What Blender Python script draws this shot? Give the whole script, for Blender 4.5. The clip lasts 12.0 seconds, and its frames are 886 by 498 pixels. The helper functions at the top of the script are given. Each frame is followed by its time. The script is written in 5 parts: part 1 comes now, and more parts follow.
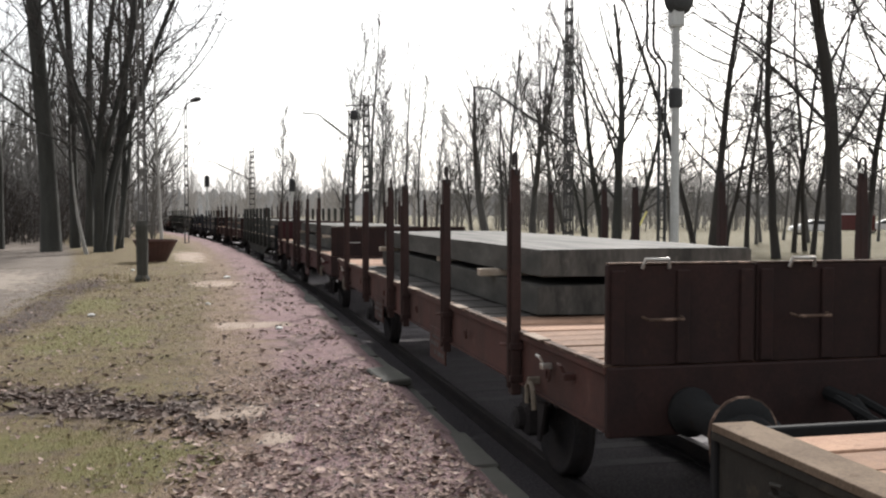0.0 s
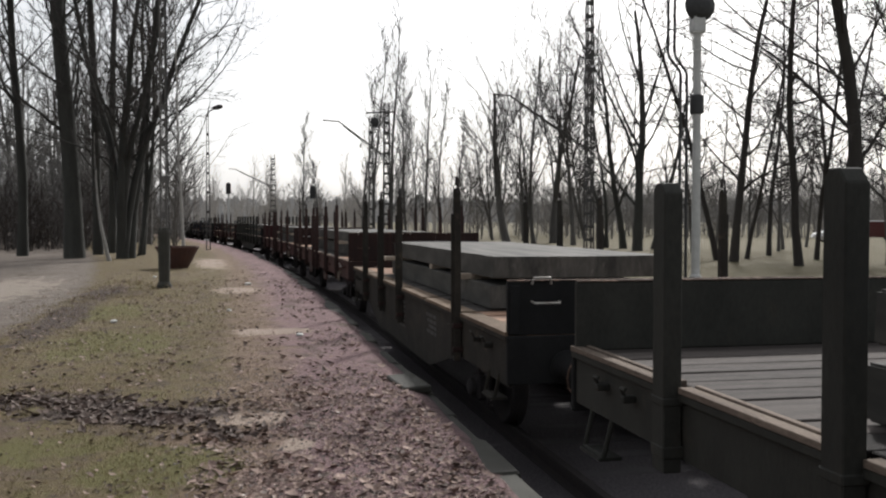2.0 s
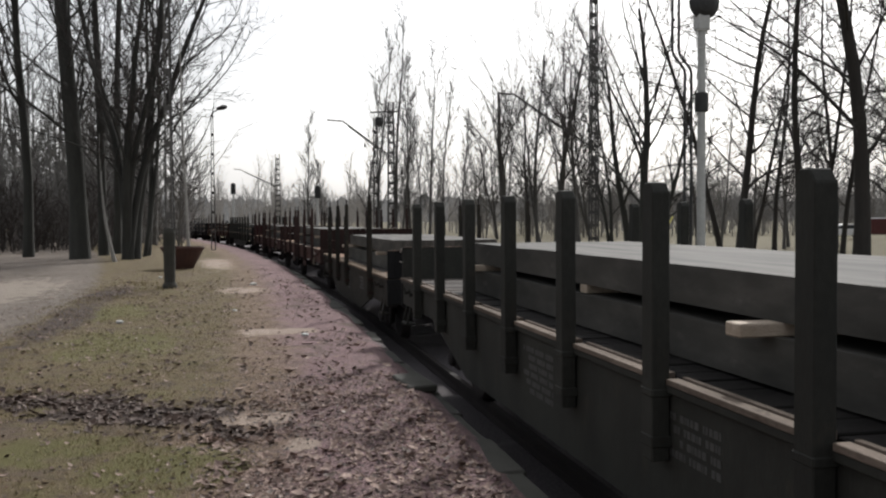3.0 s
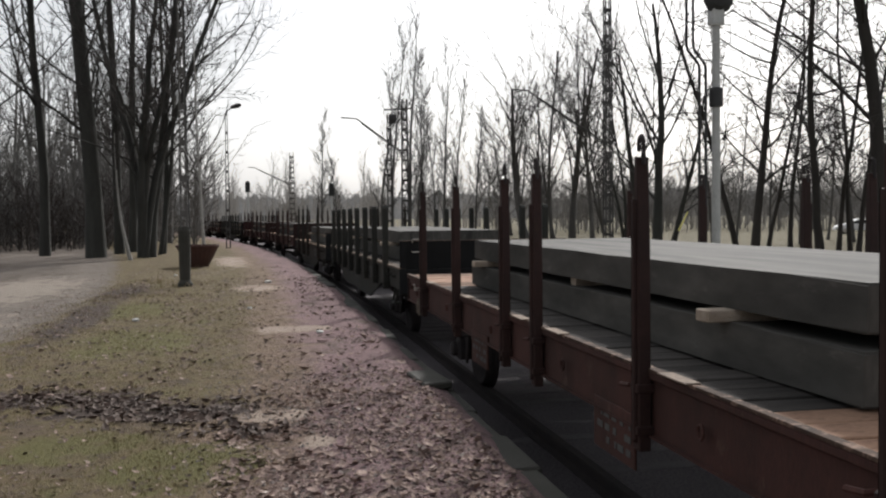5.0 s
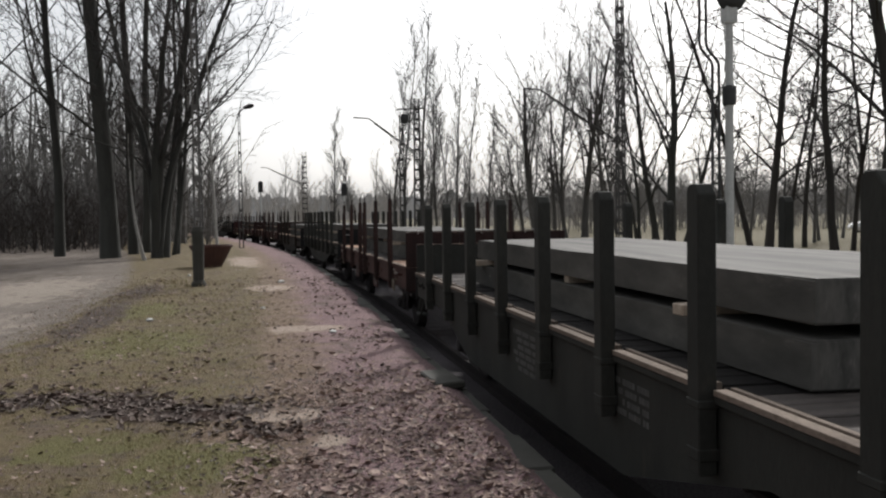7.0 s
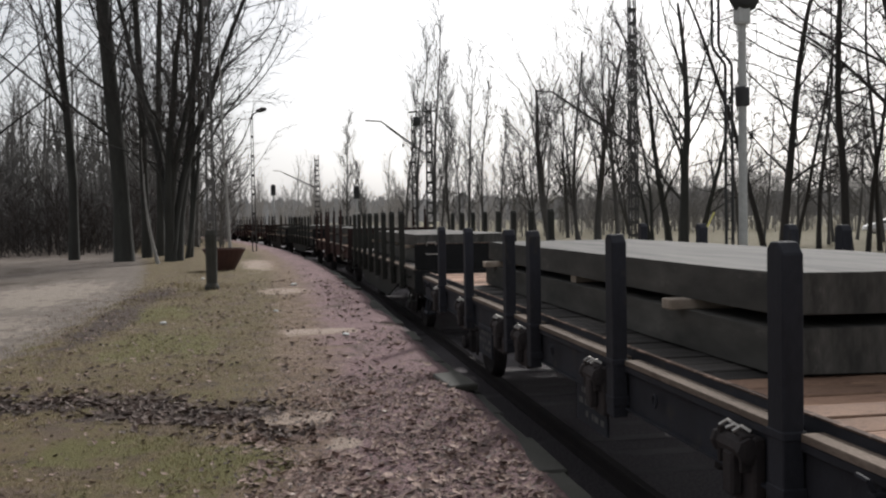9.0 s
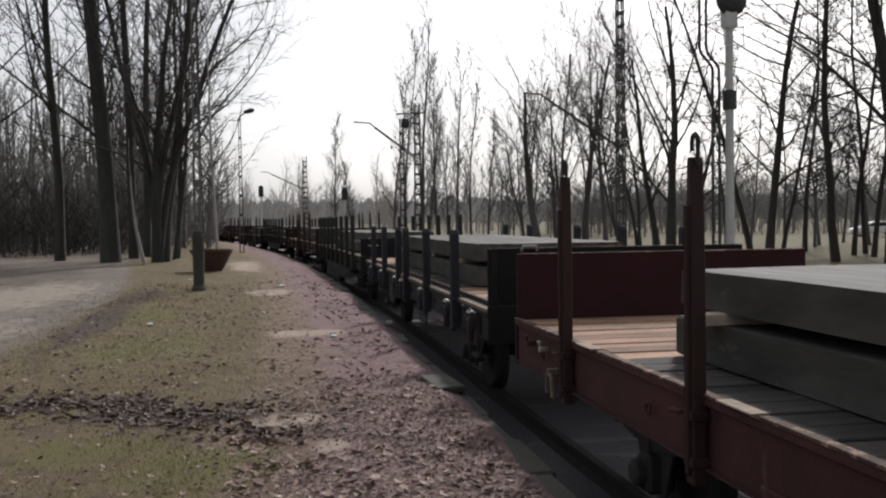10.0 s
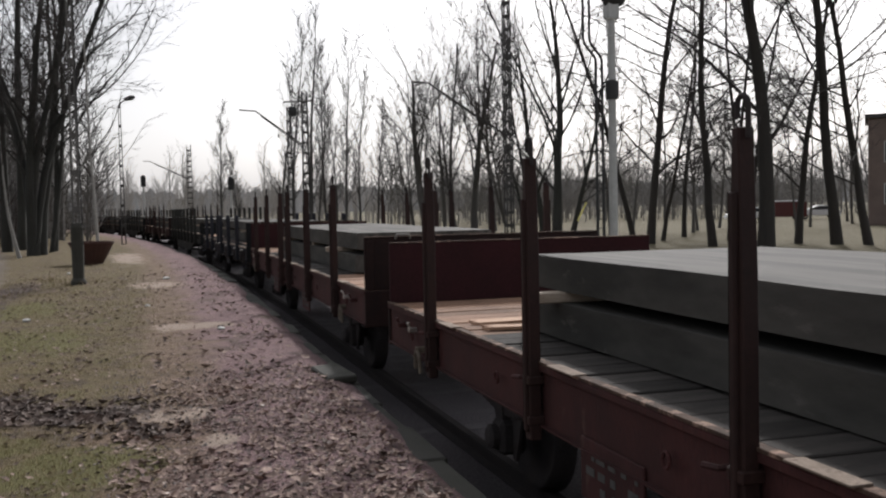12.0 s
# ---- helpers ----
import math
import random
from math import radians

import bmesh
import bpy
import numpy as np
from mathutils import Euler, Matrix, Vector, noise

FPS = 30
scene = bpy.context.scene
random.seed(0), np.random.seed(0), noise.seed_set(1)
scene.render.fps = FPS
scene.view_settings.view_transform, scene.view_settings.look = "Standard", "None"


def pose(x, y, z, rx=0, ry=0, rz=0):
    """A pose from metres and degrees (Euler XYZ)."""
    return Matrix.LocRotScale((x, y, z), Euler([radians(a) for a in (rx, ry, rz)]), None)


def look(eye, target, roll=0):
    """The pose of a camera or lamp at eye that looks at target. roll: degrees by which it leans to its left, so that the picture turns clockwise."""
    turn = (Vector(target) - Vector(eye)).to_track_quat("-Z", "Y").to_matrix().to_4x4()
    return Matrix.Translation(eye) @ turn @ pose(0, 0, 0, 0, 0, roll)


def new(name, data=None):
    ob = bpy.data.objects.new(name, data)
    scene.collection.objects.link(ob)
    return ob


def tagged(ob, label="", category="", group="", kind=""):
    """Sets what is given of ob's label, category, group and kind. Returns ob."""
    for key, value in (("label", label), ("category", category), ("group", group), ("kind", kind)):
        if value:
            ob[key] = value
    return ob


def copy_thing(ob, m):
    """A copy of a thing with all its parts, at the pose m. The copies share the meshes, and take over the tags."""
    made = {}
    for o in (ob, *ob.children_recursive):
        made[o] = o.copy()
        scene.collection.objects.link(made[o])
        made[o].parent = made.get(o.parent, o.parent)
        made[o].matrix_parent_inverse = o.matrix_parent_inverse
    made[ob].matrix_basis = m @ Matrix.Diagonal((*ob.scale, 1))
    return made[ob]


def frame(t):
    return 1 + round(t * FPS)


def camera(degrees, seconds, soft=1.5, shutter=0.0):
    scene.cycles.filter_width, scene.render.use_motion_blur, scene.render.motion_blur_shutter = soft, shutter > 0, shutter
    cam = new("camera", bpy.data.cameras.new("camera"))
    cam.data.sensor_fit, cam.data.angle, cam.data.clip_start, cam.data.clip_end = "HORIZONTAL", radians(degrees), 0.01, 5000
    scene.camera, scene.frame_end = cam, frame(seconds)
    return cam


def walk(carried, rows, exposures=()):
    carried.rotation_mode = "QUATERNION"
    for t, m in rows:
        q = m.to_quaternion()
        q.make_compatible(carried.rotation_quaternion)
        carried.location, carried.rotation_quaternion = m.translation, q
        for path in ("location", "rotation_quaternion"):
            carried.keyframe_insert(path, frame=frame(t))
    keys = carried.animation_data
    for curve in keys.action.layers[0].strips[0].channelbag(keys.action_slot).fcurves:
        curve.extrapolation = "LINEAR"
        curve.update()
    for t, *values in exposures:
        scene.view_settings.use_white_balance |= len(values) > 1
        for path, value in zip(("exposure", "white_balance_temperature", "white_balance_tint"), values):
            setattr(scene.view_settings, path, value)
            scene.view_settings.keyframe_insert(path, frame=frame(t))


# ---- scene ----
# Metres; the train runs along +y past a low platform (z = 0). The camera is held by hand on one spot.
import collections

cam = camera(49.4, 12.0, 2.2)
EYE = 1.6
VIEW = [  # seconds, yaw to the left, pitch up, lean to the right
    (0.0, -12.893, -2.186, -0.000),
    (0.5, -12.650, -1.917, 0.006),
    (1.0, -12.258, -1.830, 0.228),
    (1.5, -11.932, -1.747, 0.120),
    (2.0, -11.693, -1.778, 0.006),
    (2.5, -11.580, -1.791, 0.256),
    (3.0, -11.402, -1.823, 0.284),
    (3.5, -11.174, -1.832, 0.385),
    (5.5, -10.416, -2.089, 0.673),
    (6.0, -10.298, -2.159, 0.829),
    (6.5, -9.997, -2.110, 0.853),
    (7.0, -9.810, -2.023, 0.777),
    (9.0, -9.071, -1.857, 0.952),
    (9.5, -9.118, -1.889, 0.815),
    (10.0, -9.791, -1.756, 0.773),
    (10.5, -10.909, -1.675, 0.660),
    (11.0, -12.608, -1.619, 0.826),
    (11.5, -14.590, -1.864, 1.157),
    (12.0, -16.319, -2.536, 1.202),
]
walk(cam, [(t, pose(0, 0, EYE, 0, 0, a) @ pose(0, 0, 0, 90 + b) @ pose(0, 0, 0, 0, 0, -c)) for t, a, b, c in VIEW],
     exposures=[(0.0, 0.3, 6480, 10), (1.0, 0.0, 6420, 10), (2.0, -0.3, 6370, 10), (7.0, -0.4, 6370, 10), (12.0, -0.5, 6330, 12)])

# ---- light: hazy spring sun ahead and to the right, bright sky ----
SUN_AZ, SUN_EL = 30.0, 35.5   # degrees right of the track, above the horizon
world = bpy.data.worlds.new("sky")
scene.world = world
world.use_nodes = True
wn = world.node_tree.nodes
sky = wn.new("ShaderNodeTexSky")
sky.sky_type = "NISHITA"
sky.sun_disc = False
sky.sun_elevation = radians(SUN_EL)
sky.sun_rotation = radians(SUN_AZ)
sky.air_density, sky.dust_density, sky.ozone_density = 1.0, 3.5, 1.0
wn["Background"].inputs["Strength"].default_value = 0.15
veil = wn.new("ShaderNodeMix")   # thin high cloud whitens the sky
veil.data_type = "RGBA"
veil.inputs["Factor"].default_value = 0.28
veil.inputs["B"].default_value = (10.3, 10.45, 10.7, 1)
pale = wn.new("ShaderNodeHueSaturation")
pale.inputs["Saturation"].default_value = 0.3
world.node_tree.links.new(sky.outputs[0], pale.inputs["Color"])
world.node_tree.links.new(pale.outputs[0], veil.inputs["A"])
world.node_tree.links.new(veil.outputs["Result"], wn["Background"].inputs["Color"])
sun = new("sun", bpy.data.lights.new("sun", "SUN"))
sun.data.energy, sun.data.angle, sun.data.color = 4.75, radians(4.0), (1.0, 0.965, 0.925)
_a, _e = radians(SUN_AZ), radians(SUN_EL)
sun.matrix_world = look((math.sin(_a) * math.cos(_e) * 60, math.cos(_a) * math.cos(_e) * 60, math.sin(_e) * 60), (0, 0, 0))


# ---- materials ----
def material(name, c1, c2, rough=0.8, metal=0.0, scale=6.0, fine=60.0, bump=0.3, c3=None, amount3=0.6, stretch=(1, 1, 1), rand=0.15, spec=0.5, depth=0.01):
    """Two tones mixed by broad noise, a third in blotches, grain by fine noise and bump; lightness varied from object to object."""
    m = bpy.data.materials.new(name)
    m.use_nodes = True
    nt = m.node_tree
    N, L = nt.nodes, nt.links
    b = N["Principled BSDF"]
    co = N.new("ShaderNodeTexCoord")
    mp = N.new("ShaderNodeMapping")
    mp.inputs["Scale"].default_value = stretch
    L.new(co.outputs["Object"], mp.inputs["Vector"])

    def tex(s, d=4.0, rgh=0.6):
        t = N.new("ShaderNodeTexNoise")
        t.inputs["Scale"].default_value, t.inputs["Detail"].default_value, t.inputs["Roughness"].default_value = s, d, rgh
        L.new(mp.outputs[0], t.inputs["Vector"])
        return t.outputs["Fac"]

    def ramp(fac, lo, hi):
        r = N.new("ShaderNodeMapRange")
        r.inputs["From Min"].default_value, r.inputs["From Max"].default_value = lo, hi
        L.new(fac, r.inputs["Value"])
        return r.outputs[0]

    def mix(fac, a, c):
        x = N.new("ShaderNodeMix")
        x.data_type = "RGBA"
        L.new(fac, x.inputs["Factor"])
        for sock, v in ((x.inputs["A"], a), (x.inputs["B"], c)):
            if isinstance(v, tuple):
                sock.default_value = (*v, 1)
            else:
                L.new(v, sock)
        return x.outputs["Result"]

    big, small = tex(scale), tex(fine, 6.0, 0.7)
    col = mix(ramp(big, 0.35, 0.65), c1, c2)
    if c3:
        blot = tex(scale * 2.7, 8.0, 0.7)
        col = mix(ramp(blot, amount3, amount3 + 0.12), col, c3)
    hs = N.new("ShaderNodeHueSaturation")
    oi = N.new("ShaderNodeObjectInfo")
    v1 = N.new("ShaderNodeMapRange")
    v1.inputs["To Min"].default_value, v1.inputs["To Max"].default_value = 1 - rand, 1 + rand
    L.new(oi.outputs["Random"], v1.inputs["Value"])
    v2 = N.new("ShaderNodeMapRange")
    v2.inputs["From Min"].default_value, v2.inputs["From Max"].default_value = 0.3, 0.7
    v2.inputs["To Min"].default_value, v2.inputs["To Max"].default_value = 0.72, 1.28
    L.new(small, v2.inputs["Value"])
    mu = N.new("ShaderNodeMath")
    mu.operation = "MULTIPLY"
    L.new(v1.outputs[0], mu.inputs[0])
    L.new(v2.outputs[0], mu.inputs[1])
    L.new(mu.outputs[0], hs.inputs["Value"])
    L.new(col, hs.inputs["Color"])
    L.new(hs.outputs[0], b.inputs["Base Color"])
    rr = N.new("ShaderNodeMapRange")
    rr.inputs["To Min"].default_value, rr.inputs["To Max"].default_value = max(rough - 0.15, 0.05), min(rough + 0.15, 1)
    L.new(small, rr.inputs["Value"])
    L.new(rr.outputs[0], b.inputs["Roughness"])
    b.inputs["Metallic"].default_value = metal
    b.inputs["Specular IOR Level"].default_value = spec
    if bump:
        bp = N.new("ShaderNodeBump")
        bp.inputs["Strength"].default_value, bp.inputs["Distance"].default_value = bump, depth
        L.new(small, bp.inputs["Height"])
        L.new(bp.outputs[0], b.inputs["Normal"])
    return m


RUST_RED = material("red_oxide_paint", (0.072, 0.025, 0.023), (0.042, 0.018, 0.017), 0.75, 0, 2, 40, 0.3, (0.110, 0.062, 0.050), 0.6, (1, 1, 0.5), spec=0.25)
RUST_BROWN = material("rust_brown_paint", (0.072, 0.031, 0.025), (0.040, 0.021, 0.017), 0.78, 0, 2, 40, 0.3, (0.105, 0.066, 0.050), 0.6, (1, 1, 0.5), spec=0.25)
STAKE_BROWN = material("dark_red_brown_paint", (0.037, 0.018, 0.015), (0.025, 0.014, 0.012), 0.7, 0, 3, 40, 0.3, (0.030, 0.018, 0.012), 0.58, spec=0.25)
# end boards, headstocks, buffers, couplings: their shade is darkened into these two colours
SHADED_BROWN = material("shaded_red_brown_paint", (0.027, 0.013, 0.011), (0.018, 0.010, 0.009), 0.75, 0, 3, 40, 0.3, (0.030, 0.016, 0.011), 0.58, spec=0.2)
SHADED_BLACK = material("shaded_black_paint", (0.014, 0.014, 0.014), (0.010, 0.010, 0.010), 0.85, 0, 3, 40, 0.3, (0.013, 0.010, 0.008), 0.6, spec=0.2)
DULL_BROWN = material("dusty_brown_paint", (0.034, 0.030, 0.024), (0.020, 0.018, 0.015), 0.85, 0, 2.2, 40, 0.3, (0.055, 0.044, 0.032), 0.56, spec=0.2)
DARK_GREEN = material("weathered_dark_paint", (0.031, 0.031, 0.026), (0.019, 0.019, 0.016), 0.8, 0, 2, 40, 0.3, (0.036, 0.032, 0.025), 0.58, (1, 1, 0.5), spec=0.25)
BLUE_GREY = material("weathered_blue_grey_paint", (0.030, 0.031, 0.038), (0.018, 0.018, 0.022), 0.8, 0, 2, 40, 0.3, (0.048, 0.042, 0.036), 0.58, (1, 1, 0.5), spec=0.25)
RED_PANEL = material("bright_red_oxide_paint", (0.038, 0.012, 0.014), (0.028, 0.011, 0.012), 0.8, 0, 2, 50, 0.15, (0.036, 0.014, 0.012), 0.62, spec=0.15)
DUSTY_EDGE = material("dusty_worn_steel", (0.190, 0.152, 0.122), (0.115, 0.090, 0.072), 0.9, 0.0, 4, 70, 0.3, (0.060, 0.042, 0.032), 0.58, (1, 0.3, 1), spec=0.1)
DUSTY_TAN = material("dusty_tan_steel", (0.185, 0.138, 0.098), (0.125, 0.090, 0.064), 0.92, 0.0, 3, 70, 0.4, (0.070, 0.046, 0.030), 0.58, spec=0.1)
EDGE_PLATE = material("pale_worn_plate", (0.30, 0.24, 0.19), (0.20, 0.155, 0.12), 0.85, 0.0, 6, 60, 0.3, (0.10, 0.065, 0.05), 0.56, spec=0.15)
DULL_EDGE = material("dull_rubbed_edge", (0.095, 0.062, 0.046), (0.055, 0.038, 0.03), 0.85, 0.0, 3, 70, 0.3, (0.30, 0.205, 0.155), 0.51, spec=0.12)
BARE_STEEL = material("worn_bright_steel", (0.5, 0.48, 0.44), (0.38, 0.34, 0.3), 0.4, 0.7, 8, 80, 0.2)
DARK_STEEL = material("greasy_dark_steel", (0.036, 0.032, 0.032), (0.046, 0.038, 0.036), 0.85, 0.0, 5, 50, 0.4, (0.030, 0.019, 0.013), 0.62, spec=0.2)
PALE_STEEL = material("pale_worn_paint", (0.150, 0.125, 0.092), (0.100, 0.080, 0.060), 0.75, 0, 6, 50, 0.2, (0.030, 0.020, 0.015), 0.58)
SLAB = material("mill_scale_steel_slab", (0.112, 0.105, 0.094), (0.044, 0.043, 0.039), 0.8, 0.0, 8.0, 24, 0.35, (0.135, 0.124, 0.112), 0.6, (0.6, 0.06, 0.2), spec=0.15)
# dusty boards, darkened further for the shade of the slabs
SHADED_DUSTY_PLANK = material("shaded_dusty_plank", (0.056, 0.050, 0.045), (0.034, 0.031, 0.028), 0.9, 0, 2.5, 30, 0.5, (0.20, 0.15, 0.12), 0.64, (1, 5, 5), rand=0.4, spec=0.2)
GREY_PLANK = material("worn_grey_plank", (0.075, 0.064, 0.058), (0.048, 0.042, 0.038), 0.85, 0, 2.5, 30, 0.5, (0.028, 0.022, 0.020), 0.57, (1, 5, 5), rand=0.35, spec=0.15)
# the slabs' shade put into the board colour of the dark wagons
SHADED_DARK_PLANK = material("shaded_dark_plank", (0.015, 0.013, 0.012), (0.011, 0.010, 0.009), 0.9, 0, 2.5, 30, 0.5, (0.014, 0.011, 0.010), 0.57, (1, 5, 5), rand=0.3, spec=0.15)
PLANK = material("worn_warm_grey_plank", (0.330, 0.205, 0.135), (0.225, 0.135, 0.092), 0.85, 0, 1.3, 30, 0.6, (0.105, 0.060, 0.042), 0.55, (1, 3, 4), rand=0.4, spec=0.2)
SPLIT_WOOD = material("freshly_split_wood", (0.46, 0.30, 0.20), (0.36, 0.22, 0.145), 0.85, 0, 3, 40, 0.5, (0.22, 0.13, 0.09), 0.6, (1, 5, 5), rand=0.2)
TIMBER = material("sawn_timber", (0.46, 0.38, 0.30), (0.35, 0.28, 0.21), 0.8, 0, 4, 40, 0.5, (0.2, 0.14, 0.1), 0.6, (1, 5, 5), rand=0.25)
WHITE_MARK = material("worn_white_lettering", (0.075, 0.074, 0.068), (0.055, 0.053, 0.049), 0.8, 0, 20, 90, 0.1)
CONCRETE = material("weathered_concrete", (0.30, 0.28, 0.25), (0.22, 0.205, 0.18), 0.9, 0, 3, 60, 0.6, (0.12, 0.13, 0.07), 0.6)
MOSSY = material("mossy_concrete_kerb", (0.043, 0.040, 0.033), (0.029, 0.029, 0.021), 0.95, 0, 3, 60, 0.6, (0.075, 0.068, 0.058), 0.6, rand=0.35)
BARK = material("dark_bark", (0.037, 0.031, 0.026), (0.025, 0.022, 0.019), 0.95, 0, 3, 25, 0.8, (0.055, 0.052, 0.043), 0.6, (1, 1, 0.25))
BARK_GREY = material("grey_green_bark", (0.040, 0.040, 0.034), (0.026, 0.026, 0.022), 0.95, 0, 3, 25, 0.8, (0.044, 0.050, 0.038), 0.6, (1, 1, 0.25))
TWIG = material("bare_twigs", (0.047, 0.036, 0.032), (0.033, 0.028, 0.024), 0.9, 0, 2, 30, 0.0)
# haze put into far bark and twig colours; BARK_PALE also greys the pole
BARK_PALE = material("hazed_bark_and_pole_grey", (0.098, 0.093, 0.087), (0.070, 0.066, 0.061), 0.95, 0, 3, 25, 0.6, (0.060, 0.064, 0.050), 0.6, (1, 1, 0.25))
HAZED_TWIG = material("hazed_grey_twigs", (0.100, 0.092, 0.086), (0.075, 0.069, 0.064), 0.9, 0, 2, 30, 0.0)
HAZED_MID_TWIG = material("hazed_thicket_twigs", (0.165, 0.158, 0.146), (0.128, 0.120, 0.112), 0.95, 0, 0.5, 5, 0.0)
HAZED_FAR_TWIG = material("hazed_distant_branches", (0.348, 0.325, 0.302), (0.278, 0.261, 0.244), 0.95, 0, 0.5, 5, 0.0)
BIRCH = material("white_birch_bark", (0.303, 0.292, 0.270), (0.231, 0.220, 0.198), 0.8, 0, 5, 30, 0.3, (0.028, 0.025, 0.022), 0.62, (1, 1, 3))
WHITE_POST = material("white_painted_steel", (0.527, 0.527, 0.510), (0.425, 0.425, 0.408), 0.6, 0, 3, 40, 0.1, (0.255, 0.230, 0.187), 0.66)
BLACK = material("black_painted_metal", (0.02, 0.02, 0.02), (0.03, 0.03, 0.03), 0.6, 0, 5, 50, 0.1)
GALV = material("grey_steel_lattice", (0.060, 0.057, 0.054), (0.045, 0.042, 0.040), 0.65, 0.3, 4, 50, 0.2, (0.072, 0.048, 0.033), 0.62)
POT = material("red_clay_coloured_concrete", (0.082, 0.035, 0.026), (0.060, 0.028, 0.021), 0.9, 0, 4, 50, 0.4, (0.050, 0.042, 0.035), 0.6)
SOIL = material("dark_soil", (0.06, 0.045, 0.035), (0.04, 0.03, 0.025), 1.0, 0, 8, 60, 0.8)
YELLOW = material("yellow_plastic_sleeve", (0.75, 0.68, 0.2), (0.65, 0.6, 0.2), 0.5, 0, 6, 50, 0.0)
BRICKWORK = material("dull_brown_render", (0.2, 0.15, 0.13), (0.16, 0.12, 0.105), 0.9, 0, 1, 20, 0.3)
ROOFING = material("dark_roof_felt", (0.06, 0.055, 0.055), (0.05, 0.045, 0.045), 0.9, 0, 2, 30, 0.2)
CAR_WHITE = material("white_car_paint", (0.75, 0.75, 0.75), (0.7, 0.7, 0.7), 0.3, 0, 1, 20, 0.0)
CAR_RED = material("red_van_paint", (0.077, 0.013, 0.013), (0.070, 0.013, 0.013), 0.3, 0, 1, 20, 0.0)
RUBBER = material("black_rubber", (0.02, 0.02, 0.02), (0.025, 0.025, 0.025), 0.9, 0, 5, 50, 0.0)
PANE = material("dark_window_glass", (0.03, 0.035, 0.04), (0.03, 0.035, 0.04), 0.1, 0, 1, 20, 0.0)
LEAF = material("dead_leaf", (0.37, 0.27, 0.22), (0.22, 0.15, 0.125), 0.9, 0, 5, 30, 0.0, (0.62, 0.54, 0.48), 0.58)
LEAF_DARK = material("damp_dark_leaf", (0.098, 0.062, 0.046), (0.058, 0.039, 0.031), 0.8, 0, 3, 30, 0.0, (0.238, 0.187, 0.145), 0.6)
GRASS = material("short_spring_grass", (0.155, 0.142, 0.046), (0.23, 0.175, 0.085), 0.9, 0, 1.6, 20, 0.0, (0.33, 0.25, 0.155), 0.46)
STONE = material("ballast_stone", (0.255, 0.210, 0.192), (0.167, 0.140, 0.128), 0.9, 0, 4, 50, 0.4, (0.383, 0.345, 0.306), 0.6, rand=0.3)
SLEEPER = material("oil_stained_sleeper", (0.115, 0.105, 0.106), (0.090, 0.082, 0.083), 0.9, 0, 4, 50, 0.4)
PAPER = material("scrap_of_white_litter", (0.560, 0.552, 0.528), (0.480, 0.472, 0.448), 0.7, 0, 8, 40, 0.1)


# ---- mesh helpers ----
def box(bm, x0, x1, y0, y1, z0, z1, bevel=0.0, m=None):
    mat = Matrix.LocRotScale(((x0 + x1) / 2, (y0 + y1) / 2, (z0 + z1) / 2), None, (abs(x1 - x0), abs(y1 - y0), abs(z1 - z0)))
    if m is not None:
        mat = m @ mat
    g = bmesh.ops.create_cube(bm, size=1, matrix=mat)
    if bevel:
        es = list({e for v in g["verts"] for e in v.link_edges})
        bmesh.ops.bevel(bm, geom=es, offset=bevel, segments=1, affect="EDGES", profile=0.5)


def tube(bm, pts, radii, n=6, cap=True):
    """A round rod through the points, with its own radius at each."""
    pts = [Vector(p) for p in pts]
    rings = []
    for i, p in enumerate(pts):
        d = (pts[min(i + 1, len(pts) - 1)] - pts[max(i - 1, 0)])
        if d.length < 1e-9:
            d = Vector((0, 0, 1))
        d.normalize()
        a = d.orthogonal().normalized() if i == 0 else (side - d * side.dot(d)).normalized()
        side = a
        b = d.cross(a)
        r = radii[i] if isinstance(radii, (list, tuple)) else radii
        rings.append([bm.verts.new(p + a * (math.cos(2 * math.pi * k / n) * r) + b * (math.sin(2 * math.pi * k / n) * r)) for k in range(n)])
    for q, s in zip(rings, rings[1:]):
        for k in range(n):
            bm.faces.new((q[k], q[(k + 1) % n], s[(k + 1) % n], s[k]))
    if cap:
        bm.faces.new(rings[0][::-1])
        bm.faces.new(rings[-1])


def lathe(bm, profile, n=20, m=None):
    """Turn (radius, height) pairs about z."""
    rings = []
    for r, h in profile:
        ring = []
        for k in range(n):
            v = Vector((math.cos(2 * math.pi * k / n) * r, math.sin(2 * math.pi * k / n) * r, h))
            ring.append(bm.verts.new(m @ v if m is not None else v))
        rings.append(ring)
    for q, s in zip(rings, rings[1:]):
        for k in range(n):
            bm.faces.new((q[k], q[(k + 1) % n], s[(k + 1) % n], s[k]))
    bm.faces.new(rings[0][::-1])
    bm.faces.new(rings[-1])


def prism(bm, outline, x0, x1):
    """An outline of (y, z) pairs pushed from x0 to x1."""
    a = [bm.verts.new((x0, y, z)) for y, z in outline]
    b = [bm.verts.new((x1, y, z)) for y, z in outline]
    bm.faces.new(a[::-1])
    bm.faces.new(b)
    for i in range(len(a)):
        j = (i + 1) % len(a)
        bm.faces.new((a[i], a[j], b[j], b[i]))


def finish(name, bm, mat, smooth=False):
    bmesh.ops.recalc_face_normals(bm, faces=bm.faces)
    me = bpy.data.meshes.new(name)
    bm.to_mesh(me)
    bm.free()
    me.materials.append(mat)
    if smooth:
        me.polygons.foreach_set("use_smooth", [True] * len(me.polygons))
    return me


